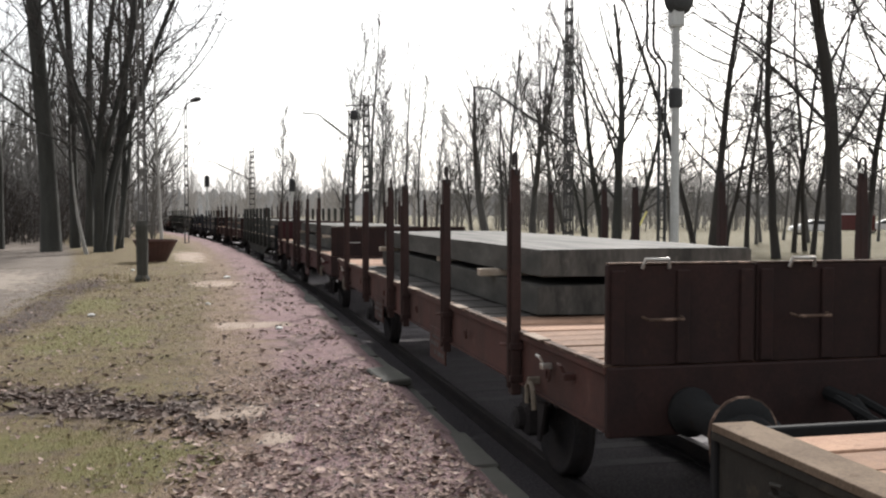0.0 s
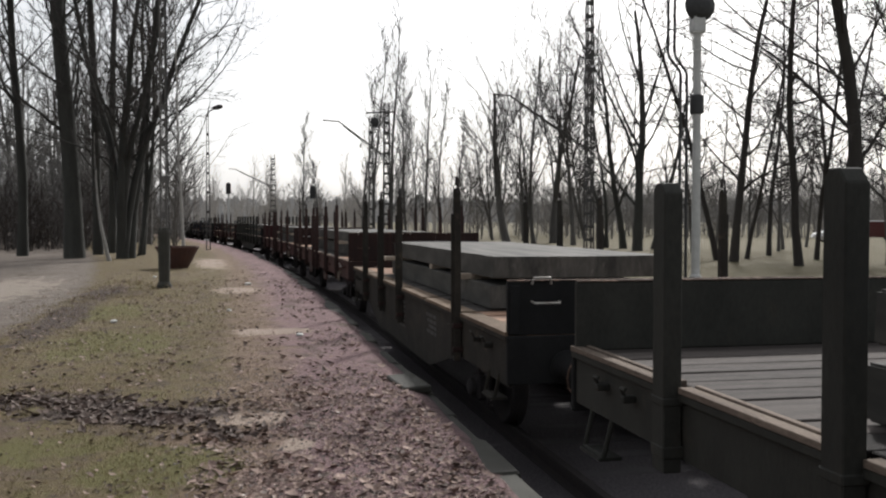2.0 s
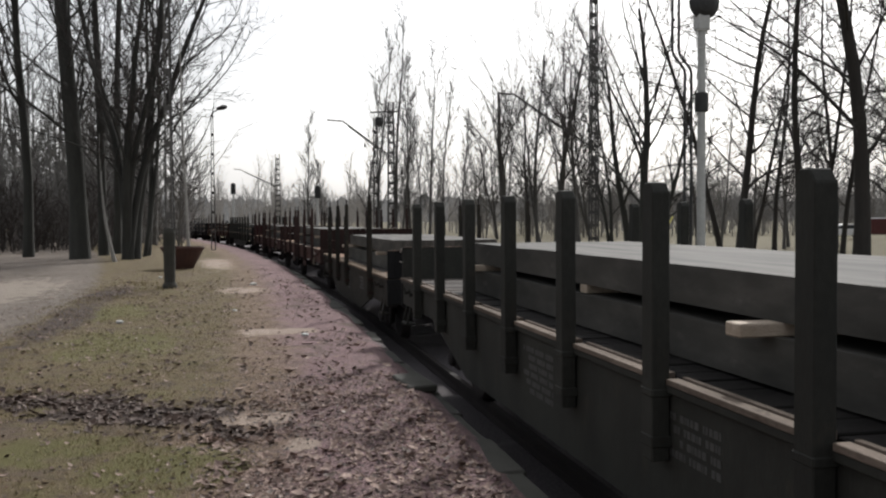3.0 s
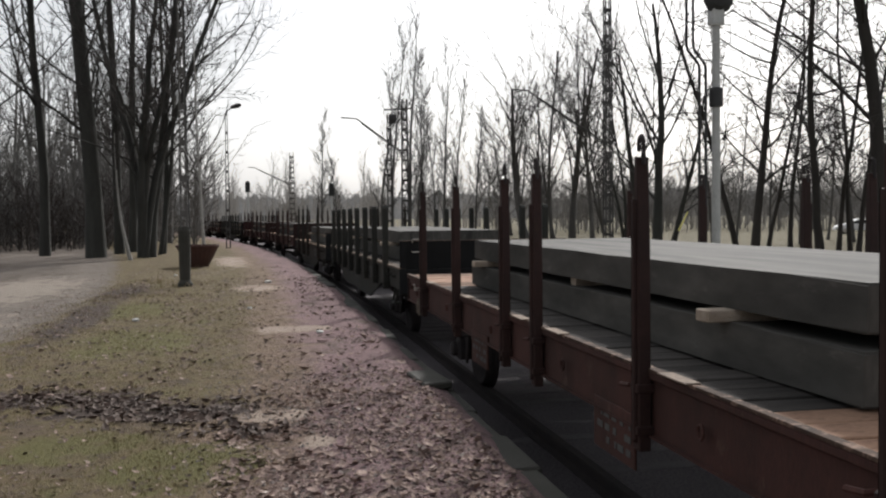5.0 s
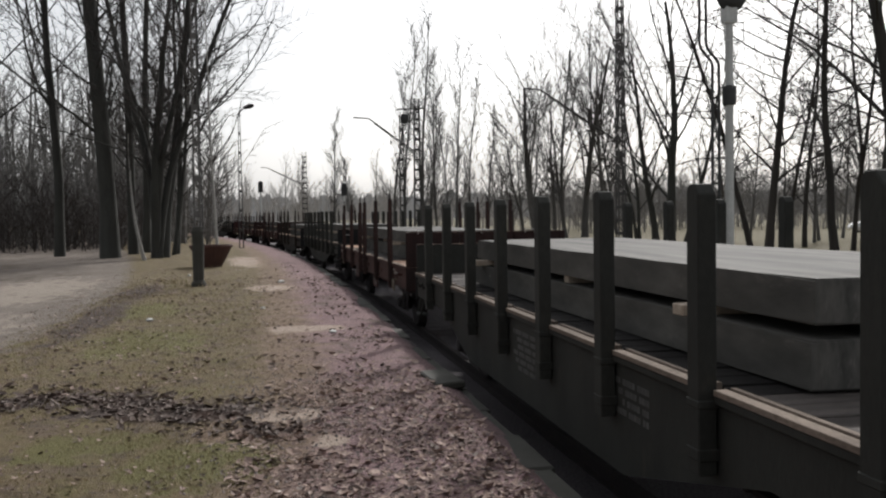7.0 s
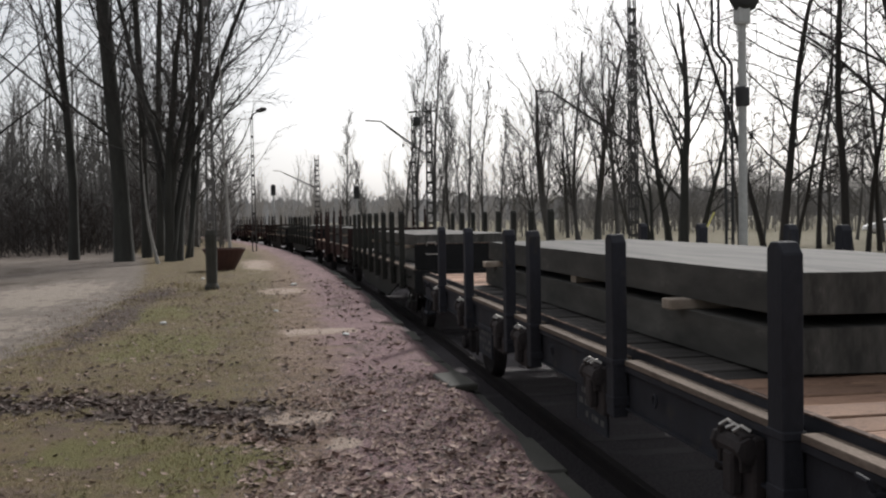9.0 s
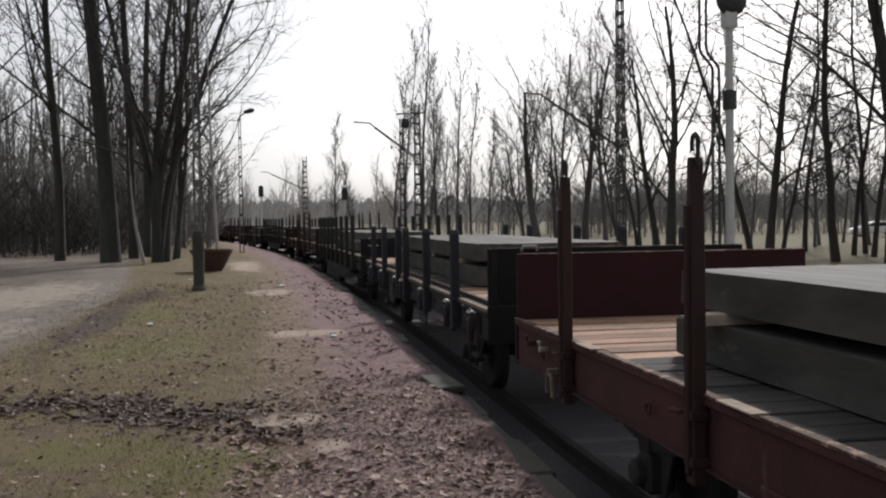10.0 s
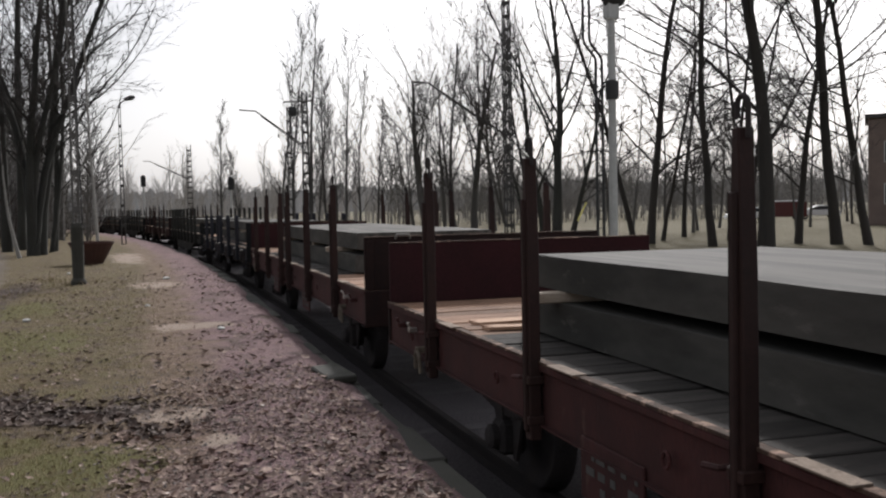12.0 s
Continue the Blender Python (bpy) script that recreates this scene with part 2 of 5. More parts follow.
def part(name, bm, mat, parent, label="", smooth=False, at=None):
    ob = new(name, bm if isinstance(bm, bpy.types.Mesh) else finish(name, bm, mat, smooth))
    ob.parent = parent
    if at is not None:
        ob.matrix_local = at
    return tagged(ob, label)


def soup(name, verts, faces, mat):
    me = bpy.data.meshes.new(name)
    me.from_pydata(verts, [], faces)
    me.materials.append(mat)
    return me


# ---- the line of the track ----
TRACK_X, BEND_Y, RADIUS, BEND_END = 3.42, 15.0, 400.0, 170.0
RAIL_Z, FLOOR_Z, SIDE = -0.485, 0.755, 1.38   # rail top, wagon floor, half the wagon's width


def bend(y):
    """How far the line has swung to the left at y."""
    if y < BEND_Y:
        return 0.0
    if y < BEND_END:
        return -(y - BEND_Y) ** 2 / (2 * RADIUS)
    e = BEND_END - BEND_Y
    return -e * e / (2 * RADIUS) - (y - BEND_END) * e / RADIUS


_ys = np.arange(-160.0, 520.0, 0.5)
_xs = np.array([bend(y) for y in _ys])
_ss = np.concatenate(([0], np.cumsum(np.hypot(np.diff(_ys), np.diff(_xs))))) - 160.0


def along(s, u=0.0):
    """The point on the track's middle at the run s, and its heading in radians to the left."""
    y = float(np.interp(s, _ss, _ys))
    h = math.atan2(bend(y - 0.5) - bend(y + 0.5), 1.0)
    return Vector((TRACK_X + bend(y) + u * math.cos(h), y + u * math.sin(h), 0)), h


# ---- ground: one sheet, with the platform, the track bed and the meadow beyond ----
def ground_height(u, y):
    n = noise.noise(Vector((u * 0.35, y * 0.35, 0))) * 0.05 + noise.noise(Vector((u * 1.7, y * 1.7, 5))) * 0.02
    if u < 1.55:
        z = n
        if u < -3.4:
            z += -0.05 + n * -0.5
        return z - max(0, u - 0.9) * 0.06
    if u < 1.78:
        return -0.10
    if u < 5.3:
        return -0.64 + n * 0.4
    if u < 12:
        return -0.55 + n
    return -0.55 + n * 2


def build_ground():
    us = [-900, -400, -200, -120, -80, -60, -45, -35, -28, -22, -17, -13.5, -11, -9, -7.5, -6.3, -5.4, -4.7, -4.2, -3.8, -3.5, -3.2]
    us += [round(-3.0 + 0.15 * i, 3) for i in range(30)] + [1.46, 1.54, 1.77, 1.79, 1.95, 2.5, 3.4, 4.4, 5.2, 5.6, 6.5, 8, 10, 12, 14, 17, 20, 24, 28, 33, 39, 46, 55, 66, 80, 100, 130, 180, 260, 400, 900]
    yy = [-1500, -600, -250, -120, -60, -30, -15, -8, -4, -1] + [0.2 * i for i in range(0, 130)] + [26 + 0.6 * i for i in range(0, 60)] + [62 + 2.0 * i for i in range(0, 50)] + [165, 180, 200, 230, 270, 330, 420, 600, 900, 1500, 2600]
    verts, faces, uv = [], [], []
    for y in yy:
        for u in us:
            verts.append((u + bend(min(y, 500.0)), y, ground_height(u, y)))
            uv.append((u, y))
    w = len(us)
    for j in range(len(yy) - 1):
        for i in range(w - 1):
            a = j * w + i
            faces.append((a, a + 1, a + w + 1, a + w))
    me = bpy.data.meshes.new("ground")
    me.from_pydata(verts, [], faces)
    layer = me.uv_layers.new(name="strip")
    loops = np.zeros(len(me.loops), dtype=np.int32)
    me.loops.foreach_get("vertex_index", loops)
    layer.data.foreach_set("uv", np.array(uv)[loops].ravel())
    me.polygons.foreach_set("use_smooth", [True] * len(me.polygons))
    return me


def ground_material():
    m = bpy.data.materials.new("platform_earth_gravel_grass")
    m.use_nodes = True
    N, L = m.node_tree.nodes, m.node_tree.links
    b = N["Principled BSDF"]
    b.inputs["Roughness"].default_value = 0.95
    b.inputs["Specular IOR Level"].default_value = 0.25
    co = N.new("ShaderNodeUVMap")
    co.uv_map = "strip"
    sep = N.new("ShaderNodeSeparateXYZ")
    L.new(co.outputs[0], sep.inputs[0])

    def tex(s, d=5.0, r=0.6, seed=0.0, stretch=(1, 1, 1)):
        mp = N.new("ShaderNodeMapping")
        mp.inputs["Location"].default_value = (seed, seed * 1.7, 0)
        mp.inputs["Scale"].default_value = stretch
        L.new(co.outputs[0], mp.inputs["Vector"])
        t = N.new("ShaderNodeTexNoise")
        t.inputs["Scale"].default_value, t.inputs["Detail"].default_value, t.inputs["Roughness"].default_value = s, d, r
        L.new(mp.outputs[0], t.inputs["Vector"])
        return t.outputs["Fac"]

    def math2(op, a, c):
        x = N.new("ShaderNodeMath")
        x.operation = op
        for i, v in enumerate((a, c)):
            if isinstance(v, (int, float)):
                x.inputs[i].default_value = v
            else:
                L.new(v, x.inputs[i])
        return x.outputs[0]

    def step(v, lo, hi):
        r = N.new("ShaderNodeMapRange")
        r.interpolation_type = "SMOOTHSTEP"
        r.inputs["From Min"].default_value, r.inputs["From Max"].default_value = lo, hi
        L.new(v, r.inputs["Value"])
        return r.outputs[0]

    def mix(f, a, c):
        x = N.new("ShaderNodeMix")
        x.data_type = "RGBA"
        L.new(f, x.inputs["Factor"])
        for sock, v in ((x.inputs["A"], a), (x.inputs["B"], c)):
            if isinstance(v, tuple):
                sock.default_value = (*v, 1)
            else:
                L.new(v, sock)
        return x.outputs["Result"]

    n1, n2, n3, fine = tex(0.5), tex(1.6, 6, 0.65, 7), tex(5, 6, 0.7, 13), tex(38, 6, 0.75, 3)
    wob = math2("MULTIPLY", math2("SUBTRACT", n2, 0.5), 1.6)
    u = math2("ADD", sep.outputs[0], wob)
    v = sep.outputs[1]
    grit = mix(step(fine, 0.36, 0.64), (0.155, 0.098, 0.099), (0.295, 0.196, 0.196))
    grit = mix(step(tex(1.9, 8, 0.75, 31), 0.51, 0.64), grit, (0.098, 0.068, 0.060))
    grit = mix(step(tex(0.75, 8, 0.72, 57, (1.3, 0.6, 1)), 0.53, 0.66), grit, (0.115, 0.083, 0.066))
    grit = mix(step(n3, 0.52, 0.72), grit, (0.205, 0.148, 0.132))
    turf = mix(step(n3, 0.35, 0.65), (0.140, 0.099, 0.055), (0.126, 0.103, 0.042))
    turf = mix(step(tex(2.6, 8, 0.75, 21), 0.50, 0.62), turf, (0.066, 0.047, 0.032))
    turf = mix(step(tex(0.9, 8, 0.75, 63, (1, 0.7, 1)), 0.53, 0.63), turf, (0.12, 0.085, 0.058))
    turf = mix(step(n2, 0.54, 0.68), turf, (0.108, 0.098, 0.034))
    turf = mix(step(fine, 0.52, 0.68), turf, (0.16, 0.127, 0.085))
    sand = mix(step(n2, 0.35, 0.65), (0.145, 0.12, 0.10), (0.19, 0.16, 0.134))
    sand = mix(step(tex(0.55, 8, 0.72, 71, (1, 0.4, 1)), 0.5, 0.64), sand, (0.095, 0.074, 0.056))
    meadow = mix(step(n1, 0.35, 0.65), (0.135, 0.115, 0.07), (0.115, 0.10, 0.055))
    bed = mix(step(fine, 0.35, 0.65), (0.085, 0.077, 0.083), (0.180, 0.162, 0.165))
    forest = mix(step(n2, 0.35, 0.65), (0.085, 0.06, 0.04), (0.12, 0.092, 0.058))
    straw = mix(step(n3, 0.38, 0.62), (0.155, 0.108, 0.070), (0.220, 0.156, 0.112))
    straw = mix(step(tex(3.4, 8, 0.75, 87), 0.52, 0.64), straw, (0.085, 0.060, 0.042))
    near = step(v, 8.6, 7.2)
    shift = math2("SUBTRACT", u, math2("MULTIPLY", math2("SUBTRACT", 1.0, near), 0.28))
    col = mix(step(math2("ADD", shift, math2("MULTIPLY", n1, 0.5)), -0.55, 0.0), turf, straw)
    col = mix(step(math2("ADD", shift, math2("MULTIPLY", n1, 0.5)), 0.15, 0.75), col, grit)
    edge = math2("ADD", u, math2("MULTIPLY", math2("MAXIMUM", math2("SUBTRACT", v, 22.0), 0.0), 0.09))
    col = mix(step(edge, -3.15, -3.6), col, sand)
    col = mix(step(edge, -11.5, -14.0), col, forest)
    col = mix(step(sep.outputs[0], 1.6, 1.8), col, bed)
    col = mix(step(u, 6.5, 9.0), col, meadow)

    ragged = tex(2.4, 7, 0.7, 41, (1, 0.5, 1))

    def spot(x, y, rx, ry, lo=0.35, hi=1.1):
        """Noise-edged oval, 1 in its middle."""
        du = math2("DIVIDE", math2("SUBTRACT", sep.outputs[0], x), rx)
        dv = math2("DIVIDE", math2("SUBTRACT", v, y), ry)
        q = math2("ADD", math2("MULTIPLY", du, du), math2("MULTIPLY", dv, dv))
        q = math2("ADD", q, math2("MULTIPLY", math2("SUBTRACT", n3, 0.5), 4.0))
        q = math2("ADD", q, math2("MULTIPLY", math2("SUBTRACT", ragged, 0.5), 5.0))
        return step(q, hi, lo)

    for x, y, rx, ry in ((0.03, 7.8, 0.34, 0.34), (0.36, 6.9, 0.14, 0.16), (0.4, 13.9, 0.6, 0.4), (-0.6, 36.0, 0.6, 5.0), (-0.1, 22.0, 0.6, 1.2)):
        col = mix(spot(x, y, rx, ry), col, (0.36, 0.285, 0.23))
    for x, y, rx, ry in ((-5.2, 15.0, 1.3, 3.5), (-5.6, 24.0, 1.4, 5.0)):
        col = mix(spot(x, y, rx, ry), col, (0.27, 0.23, 0.19))
    for x, y, rx, ry in ((-0.55, 6.4, 0.55, 0.7), (-1.3, 7.0, 0.5, 0.5), (-1.7, 13.0, 0.9, 1.6), (-2.3, 17.5, 0.8, 1.5)):
        col = mix(spot(x, y, rx, ry), col, (0.118, 0.107, 0.037))
    for x, y, rx, ry in ((-0.5, 8.1, 0.5, 0.35), (-1.1, 8.4, 0.6, 0.4), (-2.0, 8.95, 0.8, 0.4), (-2.9, 16.5, 0.35, 3.5), (-2.95, 22.0, 0.5, 2.0)):
        col = mix(spot(x, y, rx, ry, 0.4, 1.4), col, (0.06, 0.042, 0.034))
    hs = N.new("ShaderNodeHueSaturation")
    L.new(math2("ADD", math2("MULTIPLY", fine, 0.7), 0.65), hs.inputs["Value"])
    L.new(col, hs.inputs["Color"])
    L.new(hs.outputs[0], b.inputs["Base Color"])
    bp = N.new("ShaderNodeBump")
    bp.inputs["Strength"].default_value, bp.inputs["Distance"].default_value = 0.9, 0.04
    L.new(math2("ADD", fine, math2("MULTIPLY", n3, 1.5)), bp.inputs["Height"])
    L.new(bp.outputs[0], b.inputs["Normal"])
    return m


ground_mesh = build_ground()
ground_mesh.materials.append(ground_material())
ground = tagged(new("ground", ground_mesh), "bare gravel platform, mossy turf, sandy road and meadow", "ground", kind="structure")


# ---- wagons ----
def hook_rod(bm, x, y, z):
    """The narrow bent rod on top of a stake."""
    q = 0.034
    pts = [(x, y - q, z - 0.06), (x, y - q, z + 0.06)] + [(x, y - q * math.cos(a), z + 0.06 + q * math.sin(a)) for a in [i * math.pi / 5 for i in range(1, 5)]] + [(x, y + q, z + 0.06), (x, y + q, z + 0.012)]
    tube(bm, pts, 0.0115, 6)


def wheelset_meshes():
    m = Matrix.Rotation(radians(90), 4, "Y")
    wheel = bmesh.new()
    prof = [(0.10, -0.09), (0.12, -0.06), (0.30, -0.02), (0.40, -0.04), (0.455, -0.07), (0.46, 0.02), (0.465, 0.055), (0.49, 0.06), (0.49, 0.085), (0.42, 0.088), (0.40, 0.04), (0.30, 0.02), (0.14, 0.05), (0.10, 0.09)]
    lathe(wheel, prof, 28, m)
    axle = bmesh.new()
    lathe(axle, [(0.06, -1.0), (0.06, -0.86), (0.085, -0.84), (0.08, 0), (0.085, 0.84), (0.06, 0.86), (0.06, 1.0)], 14, m)
    return finish("wheel", wheel, DARK_STEEL, True), finish("axle", axle, DARK_STEEL, True)


WHEEL, AXLE = wheelset_meshes()


class Kind:
    """One pattern of flat wagon: length, stakes from the near end, their height, and paint."""

    def __init__(self, name, length, stakes, high, paint, panel, sill, belly, stout, hooked, far_board, lip, label):
        self.name, self.length, self.stakes, self.high, self.paint, self.panel = name, length, stakes, high, paint, panel
        self.sill, self.belly, self.stout, self.hooked, self.far_board, self.lip, self.label = sill, belly, stout, hooked, far_board, lip, label


LONG = (1.6, 3.75, 5.8, 6.76, 8.85, 11.0)
KINDS = {
    "red": Kind("red", 12.6, LONG, 1.25, RUST_RED, RED_PANEL, 0.36, False, False, True, True, False, "flat wagon in red oxide paint with hooked steel stakes"),
    "rust": Kind("rust", 12.6, LONG, 1.24, RUST_BROWN, RUST_BROWN, 0.36, False, False, True, False, False, "rusty brown flat wagon with hooked steel stakes"),
    "short": Kind("short", 10.8, (1.7, 5.2, 6.92, 8.76), 1.31, DULL_BROWN, DARK_GREEN, 0.42, True, False, True, False, True, "short dusty brown flat wagon with slender hooked stakes"),
    "dark": Kind("dark", 12.6, tuple(round(1.28 + 1.405 * k, 2) for k in range(8)), 1.0, DARK_GREEN, DARK_GREEN, 0.34, True, True, False, True, True, "dark weathered flat wagon with deep side sills and stout stakes"),
    "blue": Kind("blue", 12.65, (1.56, 3.64, 5.7, 6.6, 8.65, 10.58), 0.74, BLUE_GREY, BLUE_GREY, 0.34, False, True, False, False, True, "blue-grey flat wagon with short square stakes"),
}


# where the slabs lie on each pattern, from the near end
LOADS = {"red": (2.5, 10.1), "rust": (2.45, 10.1), "short": (2.06, 8.6), "dark": (2.5, 10.2), "blue": (2.5, 9.9)}


def winch_mesh(sgn, w):
    """A lashing drum between two toothed plates on a hanging bracket."""
    bm = bmesh.new()
    box(bm, sgn * (w - 0.03), sgn * (w + 0.03), -0.15, 0.15, -0.46, -0.14, 0.01)
    lathe(bm, [(0.03, -0.15), (0.06, -0.145), (0.06, -0.12), (0.045, -0.115), (0.045, 0.115), (0.06, 0.12), (0.06, 0.145), (0.03, 0.15)], 8, Matrix.Translation((sgn * (w + 0.045), 0, -0.2)) @ Matrix.Rotation(radians(90), 4, "X"))
    box(bm, sgn * (w + 0.03), sgn * (w + 0.09), -0.05, 0.05, -0.42, -0.22, 0.012)
    box(bm, sgn * (w + 0.01), sgn * (w + 0.08), -0.12, -0.1, -0.3, -0.13, 0.006)
    box(bm, sgn * (w + 0.01), sgn * (w + 0.08), 0.1, 0.12, -0.3, -0.13, 0.006)
    return finish("ratchet_winch", bm, DARK_STEEL)


def build_wagon(k):
    """A wagon with its near end at y = 0 and the floor at z = 0, its middle at x = 0."""
    top = tagged(new("flat_wagon"), k.label, "railway wagon", "wagons of the train")
    n, w = k.length, SIDE
    # side sills
    for sgn in (-1, 1):
        bm = bmesh.new()
        if k.belly:
            deep = 0.74
            line = [(0, -0.01), (0, -k.sill), (n * 0.17, -k.sill), (n * 0.31, -deep), (n * 0.69, -deep), (n * 0.83, -k.sill), (n, -k.sill), (n, -0.01)]
        else:
            lip = -0.08 if k.name == "blue" else -0.01
            line = [(0, lip), (0, -k.sill), (n, -k.sill), (n, lip)]
        prism(bm, line, sgn * (w - 0.03), sgn * (w - 0.055))
        box(bm, sgn * (w - 0.10), sgn * w, 0, n, -k.sill - 0.012, -k.sill, 0) if not k.belly else None
        shelf = -0.075 if k.name == "blue" else -0.012
        box(bm, sgn * (w - 0.055), sgn * w, 0.0, n, shelf - 0.04, shelf, 0.004)
        sill = part("side_sill", bm, k.paint, top)
        if k.lip:
            breaks = sorted(k.stakes + ((3.5,) if k.name == "short" else ()))
            wide = 0.19 if k.name == "short" else 0.10
            ys = [0.0] + [y for s in breaks for y in (s - 0.07, s + 0.07)] + [n]
            drop = 0.062 if k.name == "blue" else 0.0
            for a, c in zip(ys[::2], ys[1::2]):
                bm = bmesh.new()
                if k.name == "dark":
                    box(bm, sgn * (w - 0.066), sgn * (w + 0.005), a + 0.004, c - 0.004, -0.012, 0.018, 0.003)
                    box(bm, sgn * (w - 0.115), sgn * (w - 0.082), a + 0.004, c - 0.004, -0.012, 0.024, 0.003)
                else:
                    box(bm, sgn * (w - wide), sgn * (w + 0.005), a + 0.01, c - 0.01, -0.012 - drop, 0.022 - drop, 0.003)
                part("sill_cap", bm, DUSTY_TAN if k.name == "short" else DUSTY_EDGE, top, "dusty worn steel edge strip")
            if drop:
                bm = bmesh.new()
                box(bm, sgn * (w - 0.13), sgn * (w - 0.104), 0.0, n, -0.08, 0.002, 0.003)
                part("floor_edge", bm, k.paint, top)
                bm = bmesh.new()
                box(bm, sgn * (w - 0.135), sgn * (w - 0.1), 0.0, n, 0.0025, 0.012, 0.002)
                part("edge_trim", bm, DULL_EDGE, top, "pale rubbed edge of the floor")
        else:
            bm = bmesh.new()
            box(bm, sgn * (w - 0.052), sgn * (w + 0.002), 0.0, n, -0.011, 0.006, 0.002)
            part("sill_edge", bm, DULL_EDGE, top, "rubbed bare steel edge")
            for y in k.stakes:
                bm = bmesh.new()
                box(bm, sgn * (w - 0.05), sgn * (w + 0.035), y - 0.58, y - 0.24, 0.0065, 0.015, 0.002)
                part("edge_plate", bm, EDGE_PLATE, top, "pale worn plate on the sill edge")
    # floor of cross planks
    pitch = 0.25
    plank = bmesh.new()
    box(plank, -w + ((0.2 if k.name == "short" else 0.13) if k.lip else 0.055), w - ((0.2 if k.name == "short" else 0.13) if k.lip else 0.055), 0.004, pitch - 0.008, -0.045, 0.0, 0.006)
    open_plank = finish("floor_plank", plank, GREY_PLANK if k.name == "dark" else PLANK)
    # boards under and beside the load carry its shade in their colour
    shaded_plank = open_plank.copy()
    shaded_plank.materials[0] = SHADED_DARK_PLANK if k.name == "dark" else SHADED_DUSTY_PLANK
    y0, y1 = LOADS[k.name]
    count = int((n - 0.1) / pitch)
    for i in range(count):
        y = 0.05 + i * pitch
        part("floor_plank", shaded_plank if y0 + 0.05 < y + pitch / 2 < y1 - 0.1 else open_plank, None, top, at=pose((i * 37 % 11 - 5) * 0.0015, y, (i * 29 % 7) * 0.002 - 0.008, 0, (i * 13 % 5 - 2) * 0.08, 0))
    # under frame, headstocks, buffers, couplings
    bm = bmesh.new()
    for x in (-0.55, 0.55):
        box(bm, x - 0.05, x + 0.05, 0.1, n - 0.1, -0.42, -0.06)
    for i in range(7):
        y = 0.5 + i * (n - 1.0) / 6
        box(bm, -w + 0.07, w - 0.07, y - 0.05, y + 0.05, -0.24, -0.06)
    part("underframe", bm, DARK_STEEL, top)
    for end in (0, 1):
        y = 0 if end == 0 else n
        d = -1 if end == 0 else 1
        bm = bmesh.new()
        box(bm, -w + 0.01, w - 0.01, y - d * 0.02, y + d * 0.03, -0.40, -0.012, 0.008)
        part("headstock", bm, SHADED_BROWN if k.name in ("rust", "red") else SHADED_BLACK, top)
        for x in (-0.875, 0.875):
            bm = bmesh.new()
            m = Matrix.Translation((x, y + d * 0.03, -0.27)) @ Matrix.Rotation(radians(-90 * d), 4, "X")
            lathe(bm, [(0.14, 0.0), (0.14, 0.03), (0.095, 0.05), (0.09, 0.34), (0.075, 0.35), (0.075, 0.5), (0.17, 0.53), (0.19, 0.55), (0.18, 0.575), (0.1, 0.59)], 18, m)
            buffer = part("buffer", bm, SHADED_BLACK, top, smooth=True)
            bm = bmesh.new()
            lathe(bm, [(0.17, 0.556), (0.193, 0.552), (0.193, 0.566), (0.17, 0.568)], 18, m)
            part("rim", bm, DULL_EDGE, buffer, "rubbed steel edge of the buffer plate")
        bm = bmesh.new()
        tube(bm, [(0, y, -0.2), (0, y + d * 0.25, -0.22), (0, y + d * 0.45, -0.34), (0, y + d * 0.55, -0.42)], 0.045, 8)
        tube(bm, [(-0.07, y + d * 0.2, -0.2), (-0.07, y + d * 0.55, -0.26), (0.07, y + d * 0.55, -0.26), (0.07, y + d * 0.2, -0.2)], 0.025, 6)
        part("coupling", bm, SHADED_BLACK, top)
        bm = bmesh.new()
        tube(bm, [(-0.45, y, -0.28), (-0.44, y + d * 0.2, -0.34), (-0.4, y + d * 0.42, -0.5), (-0.34, y + d * 0.6, -0.42), (-0.3, y + d * 0.62, -0.3)], 0.028, 7)
        part("brake_hose", bm, RUBBER, top)
        # end board
        high = 0.425 if k.name in ("dark", "short") else 0.555
        if end == 0 or k.far_board:
            leaves = ((-w + 0.02, -0.459), (-0.451, 0.451), (0.459, w - 0.02)) if k.name == "rust" else ((-w + 0.02, w - 0.02),)
            for x0, x1 in leaves:
                bm = bmesh.new()
                ya, yb = (y + 0.005, y + 0.05) if end == 0 else (y - 0.05, y - 0.005)
                box(bm, x0, x1, ya, yb, -0.009, high, 0.006)
                # near boards take a darker colour for the shade on their face
                board = part("end_board", bm, k.panel if end else (SHADED_BROWN if k.name in ("rust", "red") else SHADED_BLACK), top)
                out = ya if end == 0 else yb
                for j in range(3):
                    xx = x0 + 0.06 + (x1 - x0 - 0.12) * j / 2
                    bm = bmesh.new()
                    box(bm, xx - 0.04, xx + 0.04, out + d * 0.016, out + d * 0.001, 0.0, high - 0.03, 0.006)
                    part("rib", bm, k.paint if end else SHADED_BROWN if k.name in ("rust", "red") else SHADED_BLACK, board)
                bm = bmesh.new()
                box(bm, x0 + 0.005, x1 - 0.005, ya - 0.004, yb + 0.004, high + 0.002, high + 0.011, 0.002)
                part("rim", bm, DULL_EDGE, board, "rubbed steel top rim")
                if end:
                    continue
                bm = bmesh.new()
                hx = x0 + (0.28 if k.name in ("rust", "dark", "short") else 0.42)
                tube(bm, [(hx - 0.08, out + d * 0.01, high - 0.02), (hx - 0.07, out + d * 0.03, high + 0.03), (hx + 0.07, out + d * 0.03, high + 0.03), (hx + 0.08, out + d * 0.01, high - 0.02)], 0.012, 6)
                part("handle", bm, BARE_STEEL, board, "rubbed bright steel handle")
                bm = bmesh.new()
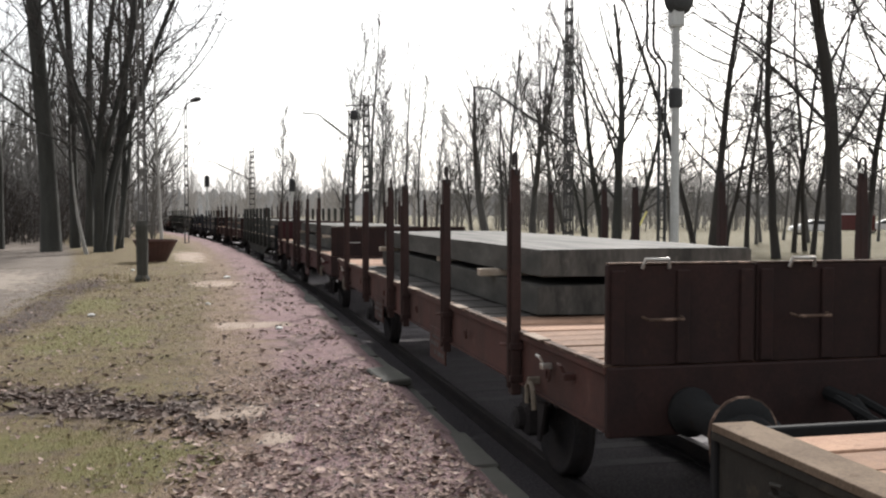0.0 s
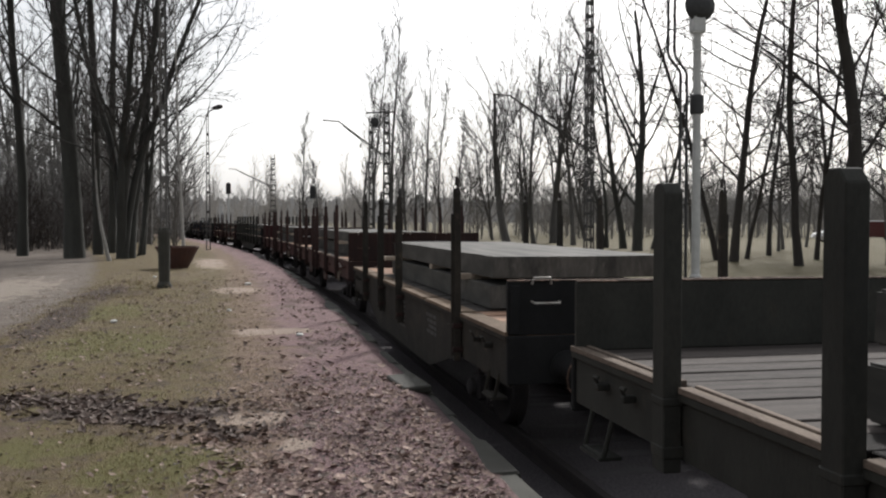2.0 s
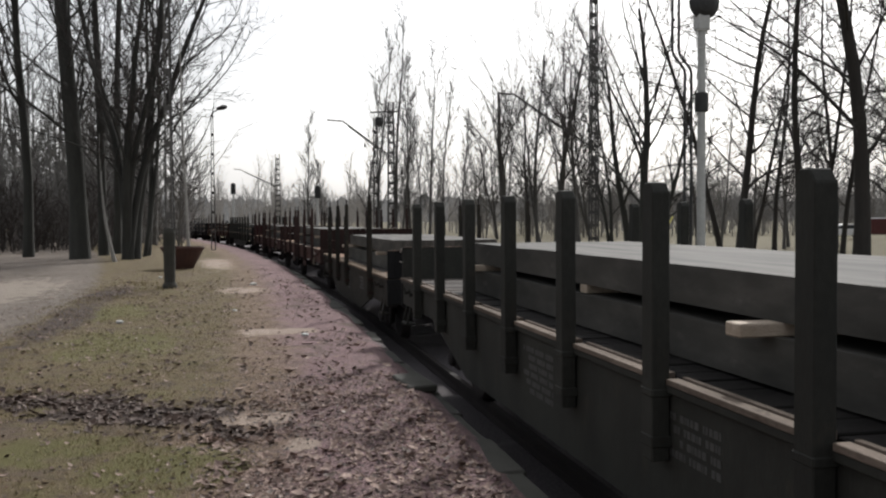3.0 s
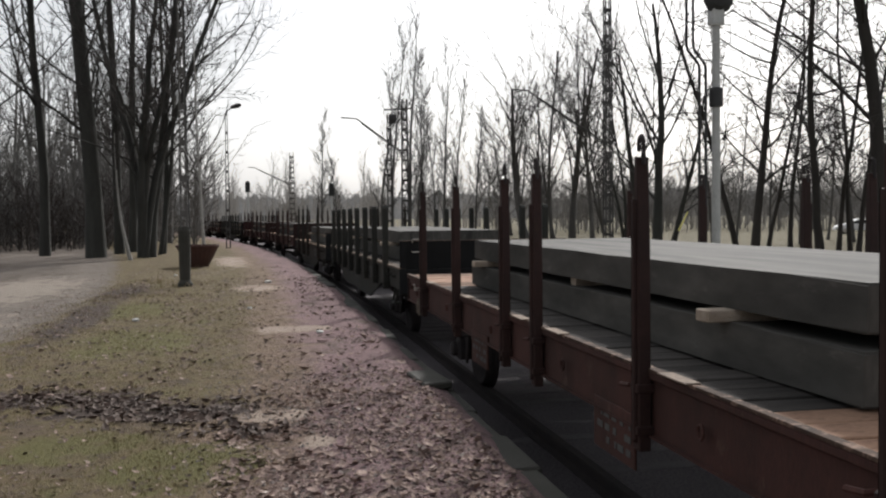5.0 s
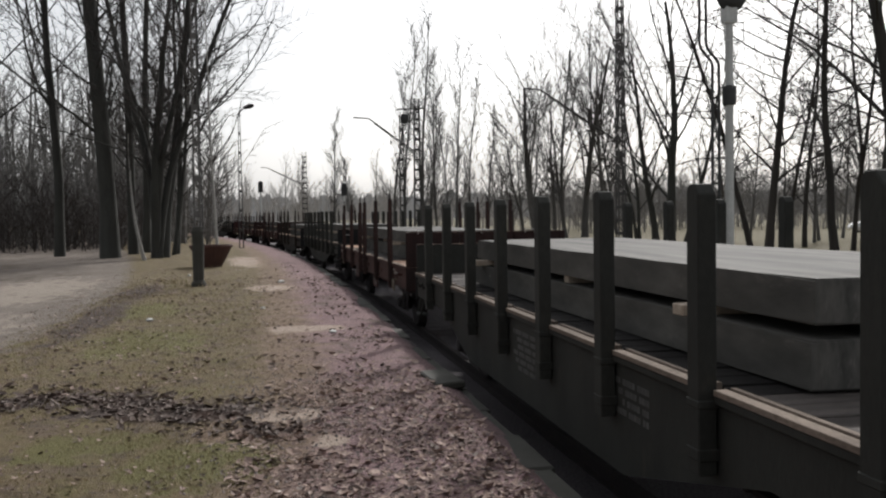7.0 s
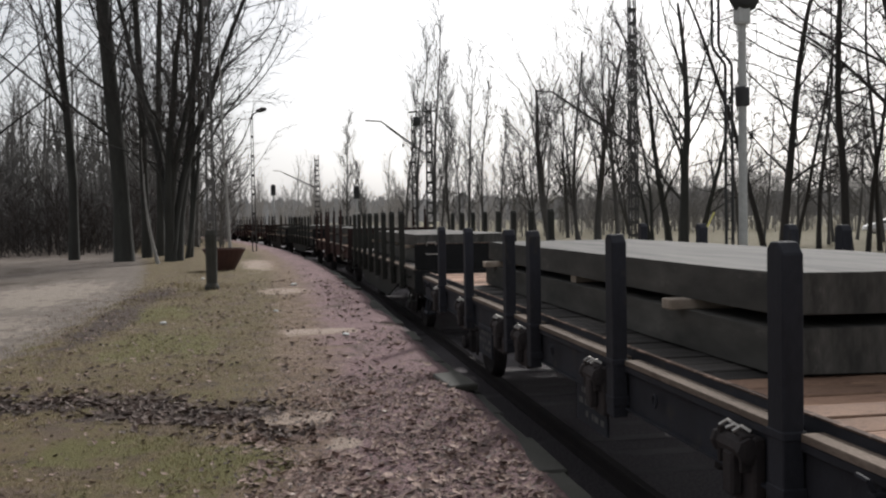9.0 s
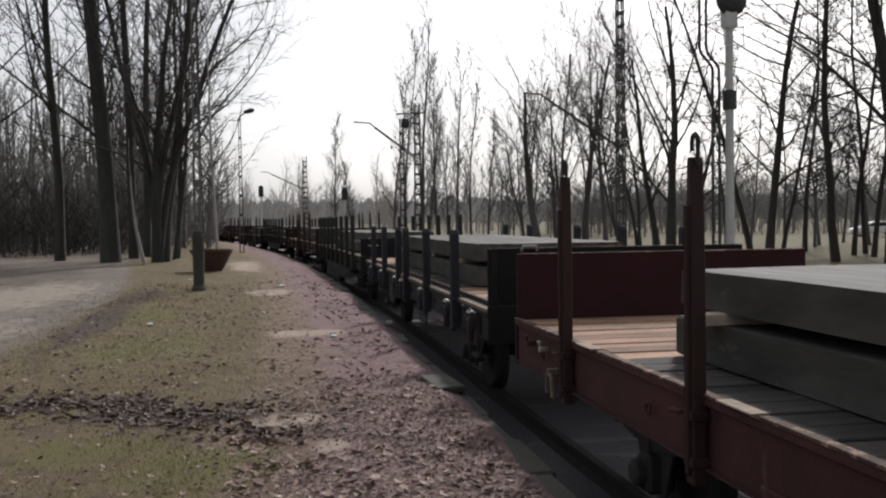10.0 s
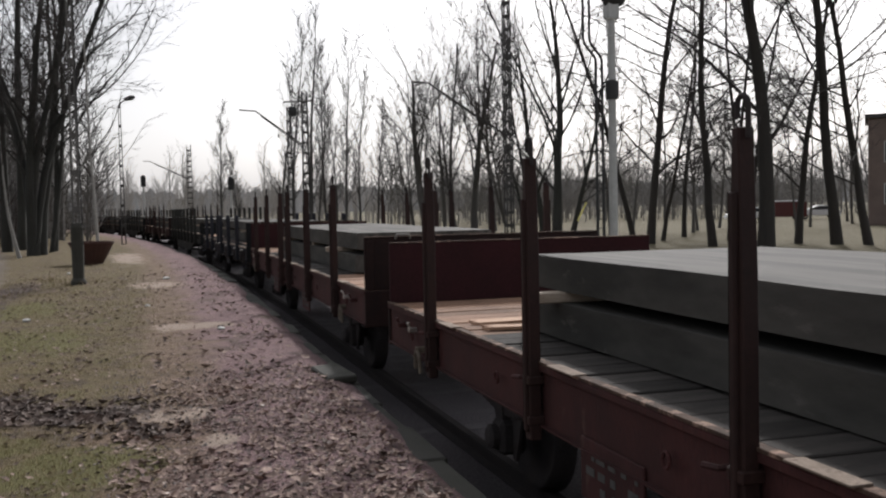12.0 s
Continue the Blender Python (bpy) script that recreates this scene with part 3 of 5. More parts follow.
                tube(bm, [(hx - 0.1, out + d * 0.06, 0.27), (hx - 0.09, out + d * 0.12, 0.26), (hx + 0.12, out + d * 0.12, 0.26), (hx + 0.13, out + d * 0.06, 0.27)], 0.009, 6)
                part("grab_rail", bm, DULL_EDGE if k.name == "rust" else BARE_STEEL, board, "worn steel grab rail")
        # shunter's steps and corner grips below the sill
        for sgn in (-1, 1):
            bm = bmesh.new()
            if k.name in ("red", "rust"):
                yy = y - d * 1.2
                tube(bm, [(sgn * (w + 0.03), yy - 0.075, -0.47), (sgn * (w + 0.035), yy - 0.065, -0.34), (sgn * (w + 0.035), yy - 0.03, -0.30), (sgn * (w + 0.035), yy + 0.03, -0.30), (sgn * (w + 0.035), yy + 0.065, -0.34), (sgn * (w + 0.03), yy + 0.075, -0.45)], 0.017, 6)
                box(bm, sgn * (w - 0.04), sgn * (w + 0.05), yy - 0.02, yy + 0.02, -0.31, -0.26, 0.006)
                part("hanging_hook", bm, PALE_STEEL, top, "pale worn hanging hook")
            else:
                yy = y - d * 0.45
                tube(bm, [(sgn * (w - 0.05), yy - 0.16, -0.3), (sgn * (w + 0.01), yy - 0.15, -0.55), (sgn * (w + 0.01), yy + 0.15, -0.55), (sgn * (w - 0.05), yy + 0.16, -0.3)], 0.016, 6)
                box(bm, sgn * (w - 0.1), sgn * (w + 0.04), yy - 0.16, yy + 0.16, -0.575, -0.555)
                part("foot_step", bm, k.paint, top)
            for off, size in ((0.55, 0.04), (0.95, 0.025)):
                bm = bmesh.new()
                box(bm, sgn * (w - 0.03), sgn * (w + 0.045), y - d * off - size, y - d * off + size, -0.17, -0.13, 0.006)
                tube(bm, [(sgn * (w + 0.03), y - d * off, -0.13), (sgn * (w + 0.05), y - d * off, -0.09), (sgn * (w + 0.05), y - d * (off + 0.07), -0.085)], 0.011, 6)
                part("latch", bm, BARE_STEEL if off > 0.9 and k.name in ("red", "rust") else k.paint, top)
    # stakes with pockets
    for sgn in (-1, 1):
        for i, y in enumerate(k.stakes):
            bm = bmesh.new()
            if k.stout:
                h = k.high
                pts = [(y - 0.065, -0.4), (y - 0.065, h - 0.05), (y - 0.02, h), (y + 0.035, h), (y + 0.065, h - 0.03), (y + 0.065, -0.4)]
                prism(bm, pts, sgn * (w - 0.02), sgn * (w + 0.075))
            else:
                h = k.high - 0.09
                q = 0.046
                pts = [(y - q, -0.45), (y - q * 0.9, h * 0.55), (y - q * 0.45, h), (y + q * 0.45, h), (y + q * 0.9, h * 0.55), (y + q, -0.45)]
                prism(bm, pts, sgn * (w - 0.015), sgn * (w + 0.055))
                box(bm, sgn * (w - 0.005), sgn * (w + 0.075), y - 0.02, y + 0.02, -0.4, h * 0.8, 0.004)
            es = [e for e in bm.edges if e.is_manifold]
            bmesh.ops.bevel(bm, geom=es, offset=0.006, segments=1, affect="EDGES")
            stake = part("stake", bm, STAKE_BROWN if k.name in ("red", "rust") else k.paint, top)
            if k.hooked:
                bm = bmesh.new()
                hook_rod(bm, sgn * (w + 0.02), y, k.high - 0.07)
                part("hook", bm, DARK_STEEL, stake)
            bm = bmesh.new()
            if k.stout:
                box(bm, sgn * (w - 0.03), sgn * (w + 0.08), y - 0.072, y + 0.072, -0.33, -0.27, 0.006)
                part("stake_pocket", bm, k.paint, top)
                bm = bmesh.new()
                box(bm, sgn * (w - 0.03), sgn * (w + 0.08), y - 0.072, y + 0.072, -0.075, -0.035, 0.006)
            else:
                box(bm, sgn * (w - 0.03), sgn * (w + 0.068), y - 0.053, y + 0.053, -0.13, -0.08, 0.006)
                part("stake_pocket", bm, STAKE_BROWN, top)
                bm = bmesh.new()
                box(bm, sgn * (w - 0.03), sgn * (w + 0.068), y - 0.053, y + 0.053, -0.36, -0.31, 0.006)
                part("stake_pocket", bm, STAKE_BROWN, top)
                bm = bmesh.new()
                tube(bm, [(sgn * (w - 0.01), y + 0.10, -0.10), (sgn * (w + 0.05), y + 0.12, -0.11), (sgn * (w + 0.06), y + 0.22, -0.12)], 0.014, 6)
            part("stake_pocket" if k.stout else "stake_latch", bm, k.paint, top)
    # lashing rings, name boards and lettering on the sills
    for sgn in (-1, 1):
        ys = [y for y in np.arange(0.9, n - 0.5, 2.15)] if not k.belly else []
        for y in ys:
            bm = bmesh.new()
            ring = [(sgn * (w + 0.012), y + 0.03 * math.cos(a), -0.2 + 0.036 * math.sin(a)) for a in [i * math.pi / 5 for i in range(11)]]
            tube(bm, ring, 0.009, 5, False)
            part("lashing_ring", bm, k.paint, top)
        if not k.belly:
            for y in (n * 0.34, n * 0.63):
                bm = bmesh.new()
                box(bm, sgn * (w - 0.03), sgn * (w - 0.012), y - 0.34, y + 0.34, -0.62, -0.30, 0.005)
                part("name_board", bm, k.paint, top)
                bm = bmesh.new()
                for r in range(3):
                    for c in range(5):
                        wid = 0.03 + 0.022 * ((r * 3 + c * 5) % 4)
                        if (r + 2 * c) % 7 != 3:
                            box(bm, sgn * (w - 0.011), sgn * (w - 0.008), y - 0.29 + c * 0.115, y - 0.29 + c * 0.115 + wid, -0.40 - r * 0.08, -0.36 - r * 0.08)
                tagged(part("lettering", bm, WHITE_MARK, top, "worn white lettering"), kind="stuff")
        else:
            for y, wide, rows in ((n * 0.30, 0.55, 4), (n * 0.50, 0.72, 6), (n * 0.68, 0.4, 4)):
                bm = bmesh.new()
                for r in range(rows):
                    x = 0.0
                    c = 0
                    while x < wide * (1 - 0.12 * ((r * 7) % 3)):
                        cw = 0.016 + 0.009 * ((r * 5 + c * 3) % 4)
                        box(bm, sgn * (w - 0.030), sgn * (w - 0.027), y - wide / 2 + x, y - wide / 2 + x + cw, -0.185 - r * 0.062, -0.148 - r * 0.062)
                        x += cw + 0.010 + (0.035 if (c + r) % 5 == 4 else 0)
                        c += 1
                tagged(part("lettering", bm, WHITE_MARK, top, "worn white lettering"), kind="stuff")
    # ratchet winches under the ledge
    if k.name == "blue":
        for sgn in (-1, 1):
            for y in [v + 0.42 for v in k.stakes] + [0.55]:
                winch = part("ratchet_winch", winch_mesh(sgn, w), None, top, "dark lashing winch with worn bright edges", at=pose(0, y, 0))
                bm = bmesh.new()
                for off in (-0.07, 0.0, 0.07):
                    tube(bm, [(sgn * (w + 0.02), off - 0.03, -0.118), (sgn * (w + 0.05), off, -0.104 + abs(off) * 0.1), (sgn * (w + 0.075), off + 0.03, -0.125)], 0.009, 5)
                part("pawl", bm, BARE_STEEL, winch, "rubbed bright steel pawl")
    # running gear
    base = RAIL_Z - FLOOR_Z
    for y in (n / 2 - 4.0 if n > 11 else n / 2 - 3.3, n / 2 + 4.0 if n > 11 else n / 2 + 3.3):
        for sgn in (-1, 1):
            bm = bmesh.new()
            cz = base + 0.46
            x = sgn * 1.02
            prism(bm, [(y - 0.42, -0.30), (y - 0.16, cz - 0.16), (y - 0.11, cz - 0.16), (y - 0.11, cz + 0.12), (y + 0.11, cz + 0.12), (y + 0.11, cz - 0.16), (y + 0.16, cz - 0.16), (y + 0.42, -0.30)], x - 0.012, x + 0.012)
            part("axle_guard", bm, DARK_STEEL, top)
            bm = bmesh.new()
            box(bm, x - 0.10, x + 0.10, y - 0.105, y + 0.105, cz - 0.13, cz + 0.12, 0.03)
            lathe(bm, [(0.09, 0), (0.09, 0.05), (0.06, 0.07)], 12, Matrix.Translation((x + sgn * 0.10, y, cz)) @ Matrix.Rotation(radians(90 * sgn), 4, "Y"))
            part("axle_box", bm, DARK_STEEL, top)
            bm = bmesh.new()
            for q in range(6):
                half = 0.62 - q * 0.09
                for s2 in (-1, 1):
                    z = cz + 0.15 + q * 0.014 * -1 + 0.08
                    box(bm, x - 0.055, x + 0.055, y, y + s2 * half, z, z + 0.012)
            box(bm, x - 0.07, x + 0.07, y - 0.05, y + 0.05, cz + 0.12, cz + 0.26, 0.006)
            part("leaf_spring", bm, DARK_STEEL, top)
            for s2 in (-1, 1):
                bm = bmesh.new()
                box(bm, x - 0.05, x + 0.05, y + s2 * 0.62 - 0.03, y + s2 * 0.62 + 0.03, cz + 0.2, -0.2, 0.005)
                part("spring_hanger", bm, DARK_STEEL, top)
        ws = new("wheelset")
        ws.parent = top
        ws.matrix_local = pose(0, y, base + 0.46)
        part("axle", AXLE, None, ws)
        part("wheel", WHEEL, None, ws, at=pose(0.78, 0, 0, 0, 0, 180))
        part("wheel", WHEEL, None, ws, at=pose(-0.78, 0, 0))
    # brake rods and air tank
    bm = bmesh.new()
    tube(bm, [(-0.75, 1.2, -0.55), (-0.75, n - 1.2, -0.55)], 0.022, 6)
    lathe(bm, [(0.05, -0.5), (0.17, -0.45), (0.17, 0.45), (0.05, 0.5)], 14, Matrix.Translation((-0.45, n / 2 + 0.8, -0.62)) @ Matrix.Rotation(radians(90), 4, "X"))
    part("brake_gear", bm, DARK_STEEL, top)
    return top


# the wagons in order: the kind, the second at which each near end stands 4.695 m up the line, and how much higher or lower it rides
SPEED, MARK = 7.23, 4.695
TRAIN = [("rust", -0.034, 0.0), ("short", 1.625, -0.08), ("dark", 3.586, 0.02), ("rust", 5.484, 0.0), ("dark", 7.420, -0.022), ("blue", 9.355, -0.015), ("red", 11.26, -0.028), ("red", 13.165, -0.052)]
for i, kind in enumerate(("red", "dark", "rust", "blue", "dark", "rust", "dark")):
    TRAIN.insert(0, (kind, -0.034 - 1.925 * (i + 1), 0.01 * (i % 3 - 1)))
TIMES = [0.0, 0.1, 0.3, 0.5] + [0.5 * i for i in range(2, 24)] + [11.7, 11.9, 12.0]


def wagon_pose(kind, t0, ride, t):
    """The wagon's pose from the two points where its axles stand."""
    n = KINDS[kind].length
    s = MARK + SPEED * (t - t0)
    a, _ = along(s + n * 0.18)
    b, _ = along(s + n * 0.82)
    d = (b - a).normalized()
    h = math.atan2(-d.x, d.y)
    p = a - d * (n * 0.18)
    return pose(p.x, p.y, FLOOR_Z + ride, 0, 0, math.degrees(h))


def slab_mesh(length, width, thick, seed):
    bm = bmesh.new()
    rng = random.Random(seed)
    nx, ny = 4, 12
    bmesh.ops.create_grid(bm, x_segments=nx, y_segments=ny, size=0.5)
    for v in bm.verts:
        v.co.x, v.co.y = v.co.x * width, v.co.y * length + length / 2
    g = bmesh.ops.extrude_face_region(bm, geom=bm.faces[:])
    for v in [e for e in g["geom"] if isinstance(e, bmesh.types.BMVert)]:
        v.co.z += thick + rng.uniform(-0.004, 0.004)
    for v in bm.verts:
        v.co.x += rng.uniform(-0.006, 0.006)
        v.co.y += rng.uniform(-0.006, 0.006)
    es = [e for e in bm.edges if len(e.link_faces) == 2 and e.calc_face_angle(0) > 0.8]
    bmesh.ops.bevel(bm, geom=es, offset=0.012, segments=2, affect="EDGES")
    return finish("steel_slab", bm, SLAB)


def beam_mesh(length):
    bm = bmesh.new()
    box(bm, -length / 2, length / 2, -0.07, 0.07, 0, 0.0675, 0.006)
    return finish("timber_bearer", bm, TIMBER)


patterns, wagons, carried_things = {}, [], []
rng = random.Random(4)
for index, (kind, t0, ride) in enumerate(TRAIN):
    first = kind not in patterns
    if first:
        patterns[kind] = build_wagon(KINDS[kind])
        ob = patterns[kind]
    else:
        ob = copy_thing(patterns[kind], Matrix())
    wagons.append((ob, kind, t0, ride))
    y0, y1 = LOADS[kind]
    x = rng.uniform(-0.03, 0.03)
    length = y1 - y0
    low = tagged(new("steel_slab", slab_mesh(length + 0.03, 1.87, 0.24, index)), "thick dark grey steel slab lying on a wagon floor", "steel slab", "slabs on the wagons")
    carried_things.append((low, kind, t0, ride, pose(x - 0.02, y0 - 0.02, 0.012)))
    up = tagged(new("steel_slab", slab_mesh(length, 1.88, 0.222, index + 50)), "grey steel slab on timber bearers over another slab", "steel slab", "slabs on the wagons")
    carried_things.append((up, kind, t0, ride, pose(x + 0.02, y0, 0.321)))
    for j, f in enumerate((0.165, 0.52, 0.93)):
        wide = (1.96 if j != 1 else 1.76) + rng.uniform(0, 0.08)
        tb = tagged(new("timber_bearer", beam_mesh(wide)), "sawn timber bearer between two steel slabs", "timber", "timber bearers")
        carried_things.append((tb, kind, t0, ride, pose(x - (0.07 + 0.07 * rng.random() if j != 1 else 0.0), y0 + length * f, 0.2525, 0, 0, rng.uniform(-2, 2))))


def broken_board(length, wide, seed):
    """A split plank with ragged ends."""
    r = random.Random(seed)
    bm = bmesh.new()
    n = 5
    low, high = [], []
    for i in range(n):
        low.append((-length / 2 + r.uniform(-0.07, 0.05), -wide / 2 + wide * i / (n - 1)))
        high.append((length / 2 + r.uniform(-0.05, 0.07), wide / 2 - wide * i / (n - 1)))
    ring = low + high
    a = [bm.verts.new((x, y, 0)) for x, y in ring]
    b = [bm.verts.new((x, y, 0.022)) for x, y in ring]
    bm.faces.new(a[::-1])
    bm.faces.new(b)
    for i in range(len(a)):
        j = (i + 1) % len(a)
        bm.faces.new((a[i], a[j], b[j], b[i]))
    return finish("broken_board", bm, SPLIT_WOOD)


kind, t0, ride = TRAIN[-1]
for i, (x, y, turn, length, wide) in enumerate(((-0.55, 10.62, 2, 1.3, 0.2), (-0.85, 10.2, -9, 0.62, 0.15), (0.5, 10.35, 4, 0.9, 0.18), (-0.2, 10.05, 14, 0.5, 0.1))):
    ob = tagged(new("broken_board", broken_board(length, wide, 70 + i)), "split pale orange board lying loose on a wagon floor", "board", "broken boards")
    carried_things.append((ob, kind, t0, ride, pose(x, y, 0.006 + 0.003 * i, 0, 0, turn)))


def motions():
    """The train draws away up the line; slabs and timbers ride on their wagons; wheels roll."""
    for ob, kind, t0, ride in wagons:
        walk(ob, [(t, wagon_pose(kind, t0, ride, t)) for t in TIMES])
        for ws in [c for c in ob.children if c.name.startswith("wheelset")]:
            p = ws.location - Vector((0, 0, ride))
            steps = [i / 15 for i in range(181)]
            walk(ws, [(t, pose(p.x, p.y, p.z, -math.degrees(SPEED * t / 0.46))) for t in steps])
    for ob, kind, t0, ride, m in carried_things:
        walk(ob, [(t, wagon_pose(kind, t0, ride, t) @ m) for t in TIMES])

# ---- rails, sleepers and the kerb of the platform ----
def ribbon(name, u0, z0, outline, y0, y1, step, mat):
    """A section (u, z) drawn along the line of the track."""
    verts, faces = [], []
    ys = np.arange(y0, y1 + step, step)
    n = len(outline)
    for y in ys:
        for du, dz in outline:
            verts.append((u0 + du + bend(y), y, z0 + dz))
    for j in range(len(ys) - 1):
        for i in range(n):
            k = (i + 1) % n
            faces.append((j * n + i, j * n + k, (j + 1) * n + k, (j + 1) * n + i))
    return soup(name, verts, faces, mat)


RAIL_SECTION = [(-0.036, 0), (0.036, 0), (0.036, -0.04), (0.009, -0.055), (0.009, -0.125), (0.07, -0.14), (0.07, -0.155), (-0.07, -0.155), (-0.07, -0.14), (-0.009, -0.125), (-0.009, -0.055), (-0.036, -0.04)]
track = tagged(new("track"), "railway track of dark rails on oil-stained sleepers", "railway track", kind="structure")
for u in (-0.7535, 0.7535):
    part("rail", ribbon("rail", TRACK_X + u, RAIL_Z, RAIL_SECTION, -150, 230, 2.0, DARK_STEEL), None, track)
bm = bmesh.new()
box(bm, -1.28, 1.28, -0.12, 0.12, -0.16, 0, 0.02)
sleeper = finish("sleeper", bm, SLEEPER)
for i in range(150):
    p, h = along(-10 + 0.62 * i)
    part("sleeper", sleeper, None, track, at=pose(p.x, p.y, RAIL_Z - 0.156 + 0.002 * (i % 3), 0, 0, math.degrees(h)))

kerb = tagged(new("kerb"), "old concrete kerb slabs along the platform, mossy and uneven", "kerb", kind="structure")
bm = bmesh.new()
box(bm, -0.125, 0.125, 0.012, 0.988, -0.62, 0.0, 0.018)
kerb_slab = finish("kerb_slab", bm, MOSSY)
rk = random.Random(8)
for i in range(78):
    y = -6 + i
    h = math.degrees(math.atan2(bend(y - 0.5) - bend(y + 0.5), 1.0))
    part("kerb_slab", kerb_slab, None, kerb, at=pose(1.645 + bend(y + 0.5) + rk.uniform(-0.03, 0.02), y, -0.055 + rk.uniform(-0.03, 0.02), rk.uniform(-0.8, 0.8), rk.uniform(-2.5, 1.5), h + rk.uniform(-0.8, 0.8)))


# ---- scatter on the platform: leaves, gravel, grass, litter ----
def turf_share(x, y):
    """How grassy the platform is at a place, 0 to 1."""
    w = noise.noise(Vector((x * 1.1, y * 1.1, 9))) * 0.8
    return max(0.0, min(1.0, (0.0 - x + w + (0.35 if y > 8.2 else 0.1)) / 0.9))


def dark_band(x, y):
    """The ridge of damp leaves that runs across the turf."""
    c = 7.8 - 0.55 * x + 0.15 * math.sin(x * 3.1) + 0.5 * noise.noise(Vector((x * 2.3, y * 2.3, 4)))
    return math.exp(-((y - c) / 0.5) ** 2) * (0.55 + 0.45 * math.exp(-((x + 0.7) / 0.8) ** 2) if -3.2 < x < 0.0 else math.exp(-((x - 0.0) / 0.35) ** 2) if x >= 0 else 0.2)


def scatter():
    r = random.Random(21)
    sets = {"leaf": ([], []), "dark": ([], []), "stone": ([], []), "grass": ([], [])}

    def leaf(store, x, y, s):
        if any(((x - a) / p) ** 2 + ((y - c) / q) ** 2 < 1 and r.random() < 0.85 for a, c, p, q in ((0.03, 7.8, 0.3, 0.36), (0.34, 6.85, 0.2, 0.26), (0.4, 13.9, 0.5, 0.4))):
            return
        V, F = store
        b = len(V)
        z = ground_height(x - bend(y), y) + r.uniform(0.0, 0.02)
        a = r.uniform(0, 6.28)
        m = Matrix.Translation((x, y, z)) @ Matrix.Rotation(a, 4, "Z") @ Matrix.Rotation(r.uniform(-0.6, 0.6), 4, "X") @ Matrix.Rotation(r.uniform(-0.5, 0.5), 4, "Y")
        up = s * r.uniform(0.1, 0.5)
        for q in ((-s, 0, up), (-0.2 * s, -0.55 * s, up * 0.4), (s, 0, up * 0.8), (-0.2 * s, 0.55 * s, up * 0.5), (0, 0, 0)):
            V.append(tuple(m @ Vector(q)))
        F.extend(((b, b + 1, b + 4), (b + 1, b + 2, b + 4), (b + 2, b + 3, b + 4), (b + 3, b, b + 4)))

    def stone(x, y, s):
        V, F = sets["stone"]
        b = len(V)
        z = ground_height(x - bend(y), y) + s * 0.2
        a = r.uniform(0, 3)
        for q in ((1, 0, 0), (0, 1, 0), (-1, 0, 0), (0, -1, 0), (0, 0, 0.7), (0, 0, -0.7)):
            k = s * r.uniform(0.6, 1.15)
            px, py = q[0] + 0.25 * r.uniform(-1, 1), q[1] + 0.25 * r.uniform(-1, 1)
            V.append((x + k * (px * math.cos(a) - py * math.sin(a)), y + k * (px * math.sin(a) + py * math.cos(a)), z + k * q[2]))
        for i in range(4):
            F.append((b + i, b + (i + 1) % 4, b + 4))
            F.append((b + (i + 1) % 4, b + i, b + 5))

    def blade(x, y, h):
        V, F = sets["grass"]
        b = len(V)
        z = ground_height(x - bend(y), y)
        a = r.uniform(0, 6.28)
        w, lean = 0.0035 + h * 0.03, h * r.uniform(0.1, 0.9)
        c, s = math.cos(a), math.sin(a)
        V.extend(((x - s * w, y + c * w, z - 0.005), (x + s * w, y - c * w, z - 0.005), (x + c * lean, y + s * lean, z + h)))
        F.append((b, b + 1, b + 2))

    for _ in range(26000):
        y = 4.6 + 27 * r.random() ** 1.7
        x = r.uniform(-4.4, 1.6) + bend(y)
        g = turf_share(x - bend(y), y)
        p = r.random()
        clump = noise.noise(Vector((x * 1.4, y * 1.4, 3)))
        if r.random() < dark_band(x, y) * 0.9:
            leaf(sets["dark"], x, y, r.uniform(0.02, 0.05))
        elif g < 0.4 and p < (0.75 if y < 8.5 else max(0.75 - 0.2 * (y - 8.5), 0.07)) + clump * 0.35:
            leaf(sets["dark"] if r.random() < 0.12 + 0.3 * clump else sets["leaf"], x, y, 0.012 + 0.05 * r.random() ** 1.8)
        elif g >= 0.4 and p < 0.42 + clump * 0.6 - 0.008 * y:
            leaf(sets["leaf"] if r.random() < 0.55 else sets["dark"], x, y, 0.010 + 0.024 * r.random() ** 2)
    for _ in range(4200):
        y = 7.0 + 2.8 * r.random()
        x = r.uniform(-3.4, 0.25)
        if r.random() < dark_band(x, y):
            leaf(sets["dark"], x, y, r.uniform(0.025, 0.06))
    for _ in range(14000):
        y = 4.6 + 5.2 * r.random() ** 1.2
        x = r.uniform(-0.5, 1.55)
        if turf_share(x, y) < 0.35 and r.random() < 0.55 + 0.6 * noise.noise(Vector((x * 2.2, y * 2.2, 33))) - max(0, y - 8.3) * 0.3:
            leaf(sets["dark"] if r.random() < 0.3 else sets["leaf"], x, y, r.uniform(0.008, 0.026))
    for _ in range(15000):   # drifts of litter farther along the platform
        y = 9.0 + 17 * r.random() ** 1.2
        x = r.uniform(-3.4, 1.5)
        drift = noise.noise(Vector((x * 1.3, y * 0.8, 51))) + 0.6 * noise.noise(Vector((x * 4.1, y * 2.6, 8)))
        if r.random() < 0.55 * drift + (0.12 if x > 0.7 else 0.04):
            leaf(sets["dark"] if r.random() < 0.6 else sets["leaf"], x + bend(y), y, r.uniform(0.015, 0.05))
    for _ in range(4500):
        y = 4.6 + 5.5 * r.random() ** 1.3
        x = r.uniform(-0.6, 1.6)
        if r.random() < 1 - turf_share(x, y):
            stone(x, y, 0.005 + 0.014 * r.random() ** 2.5)
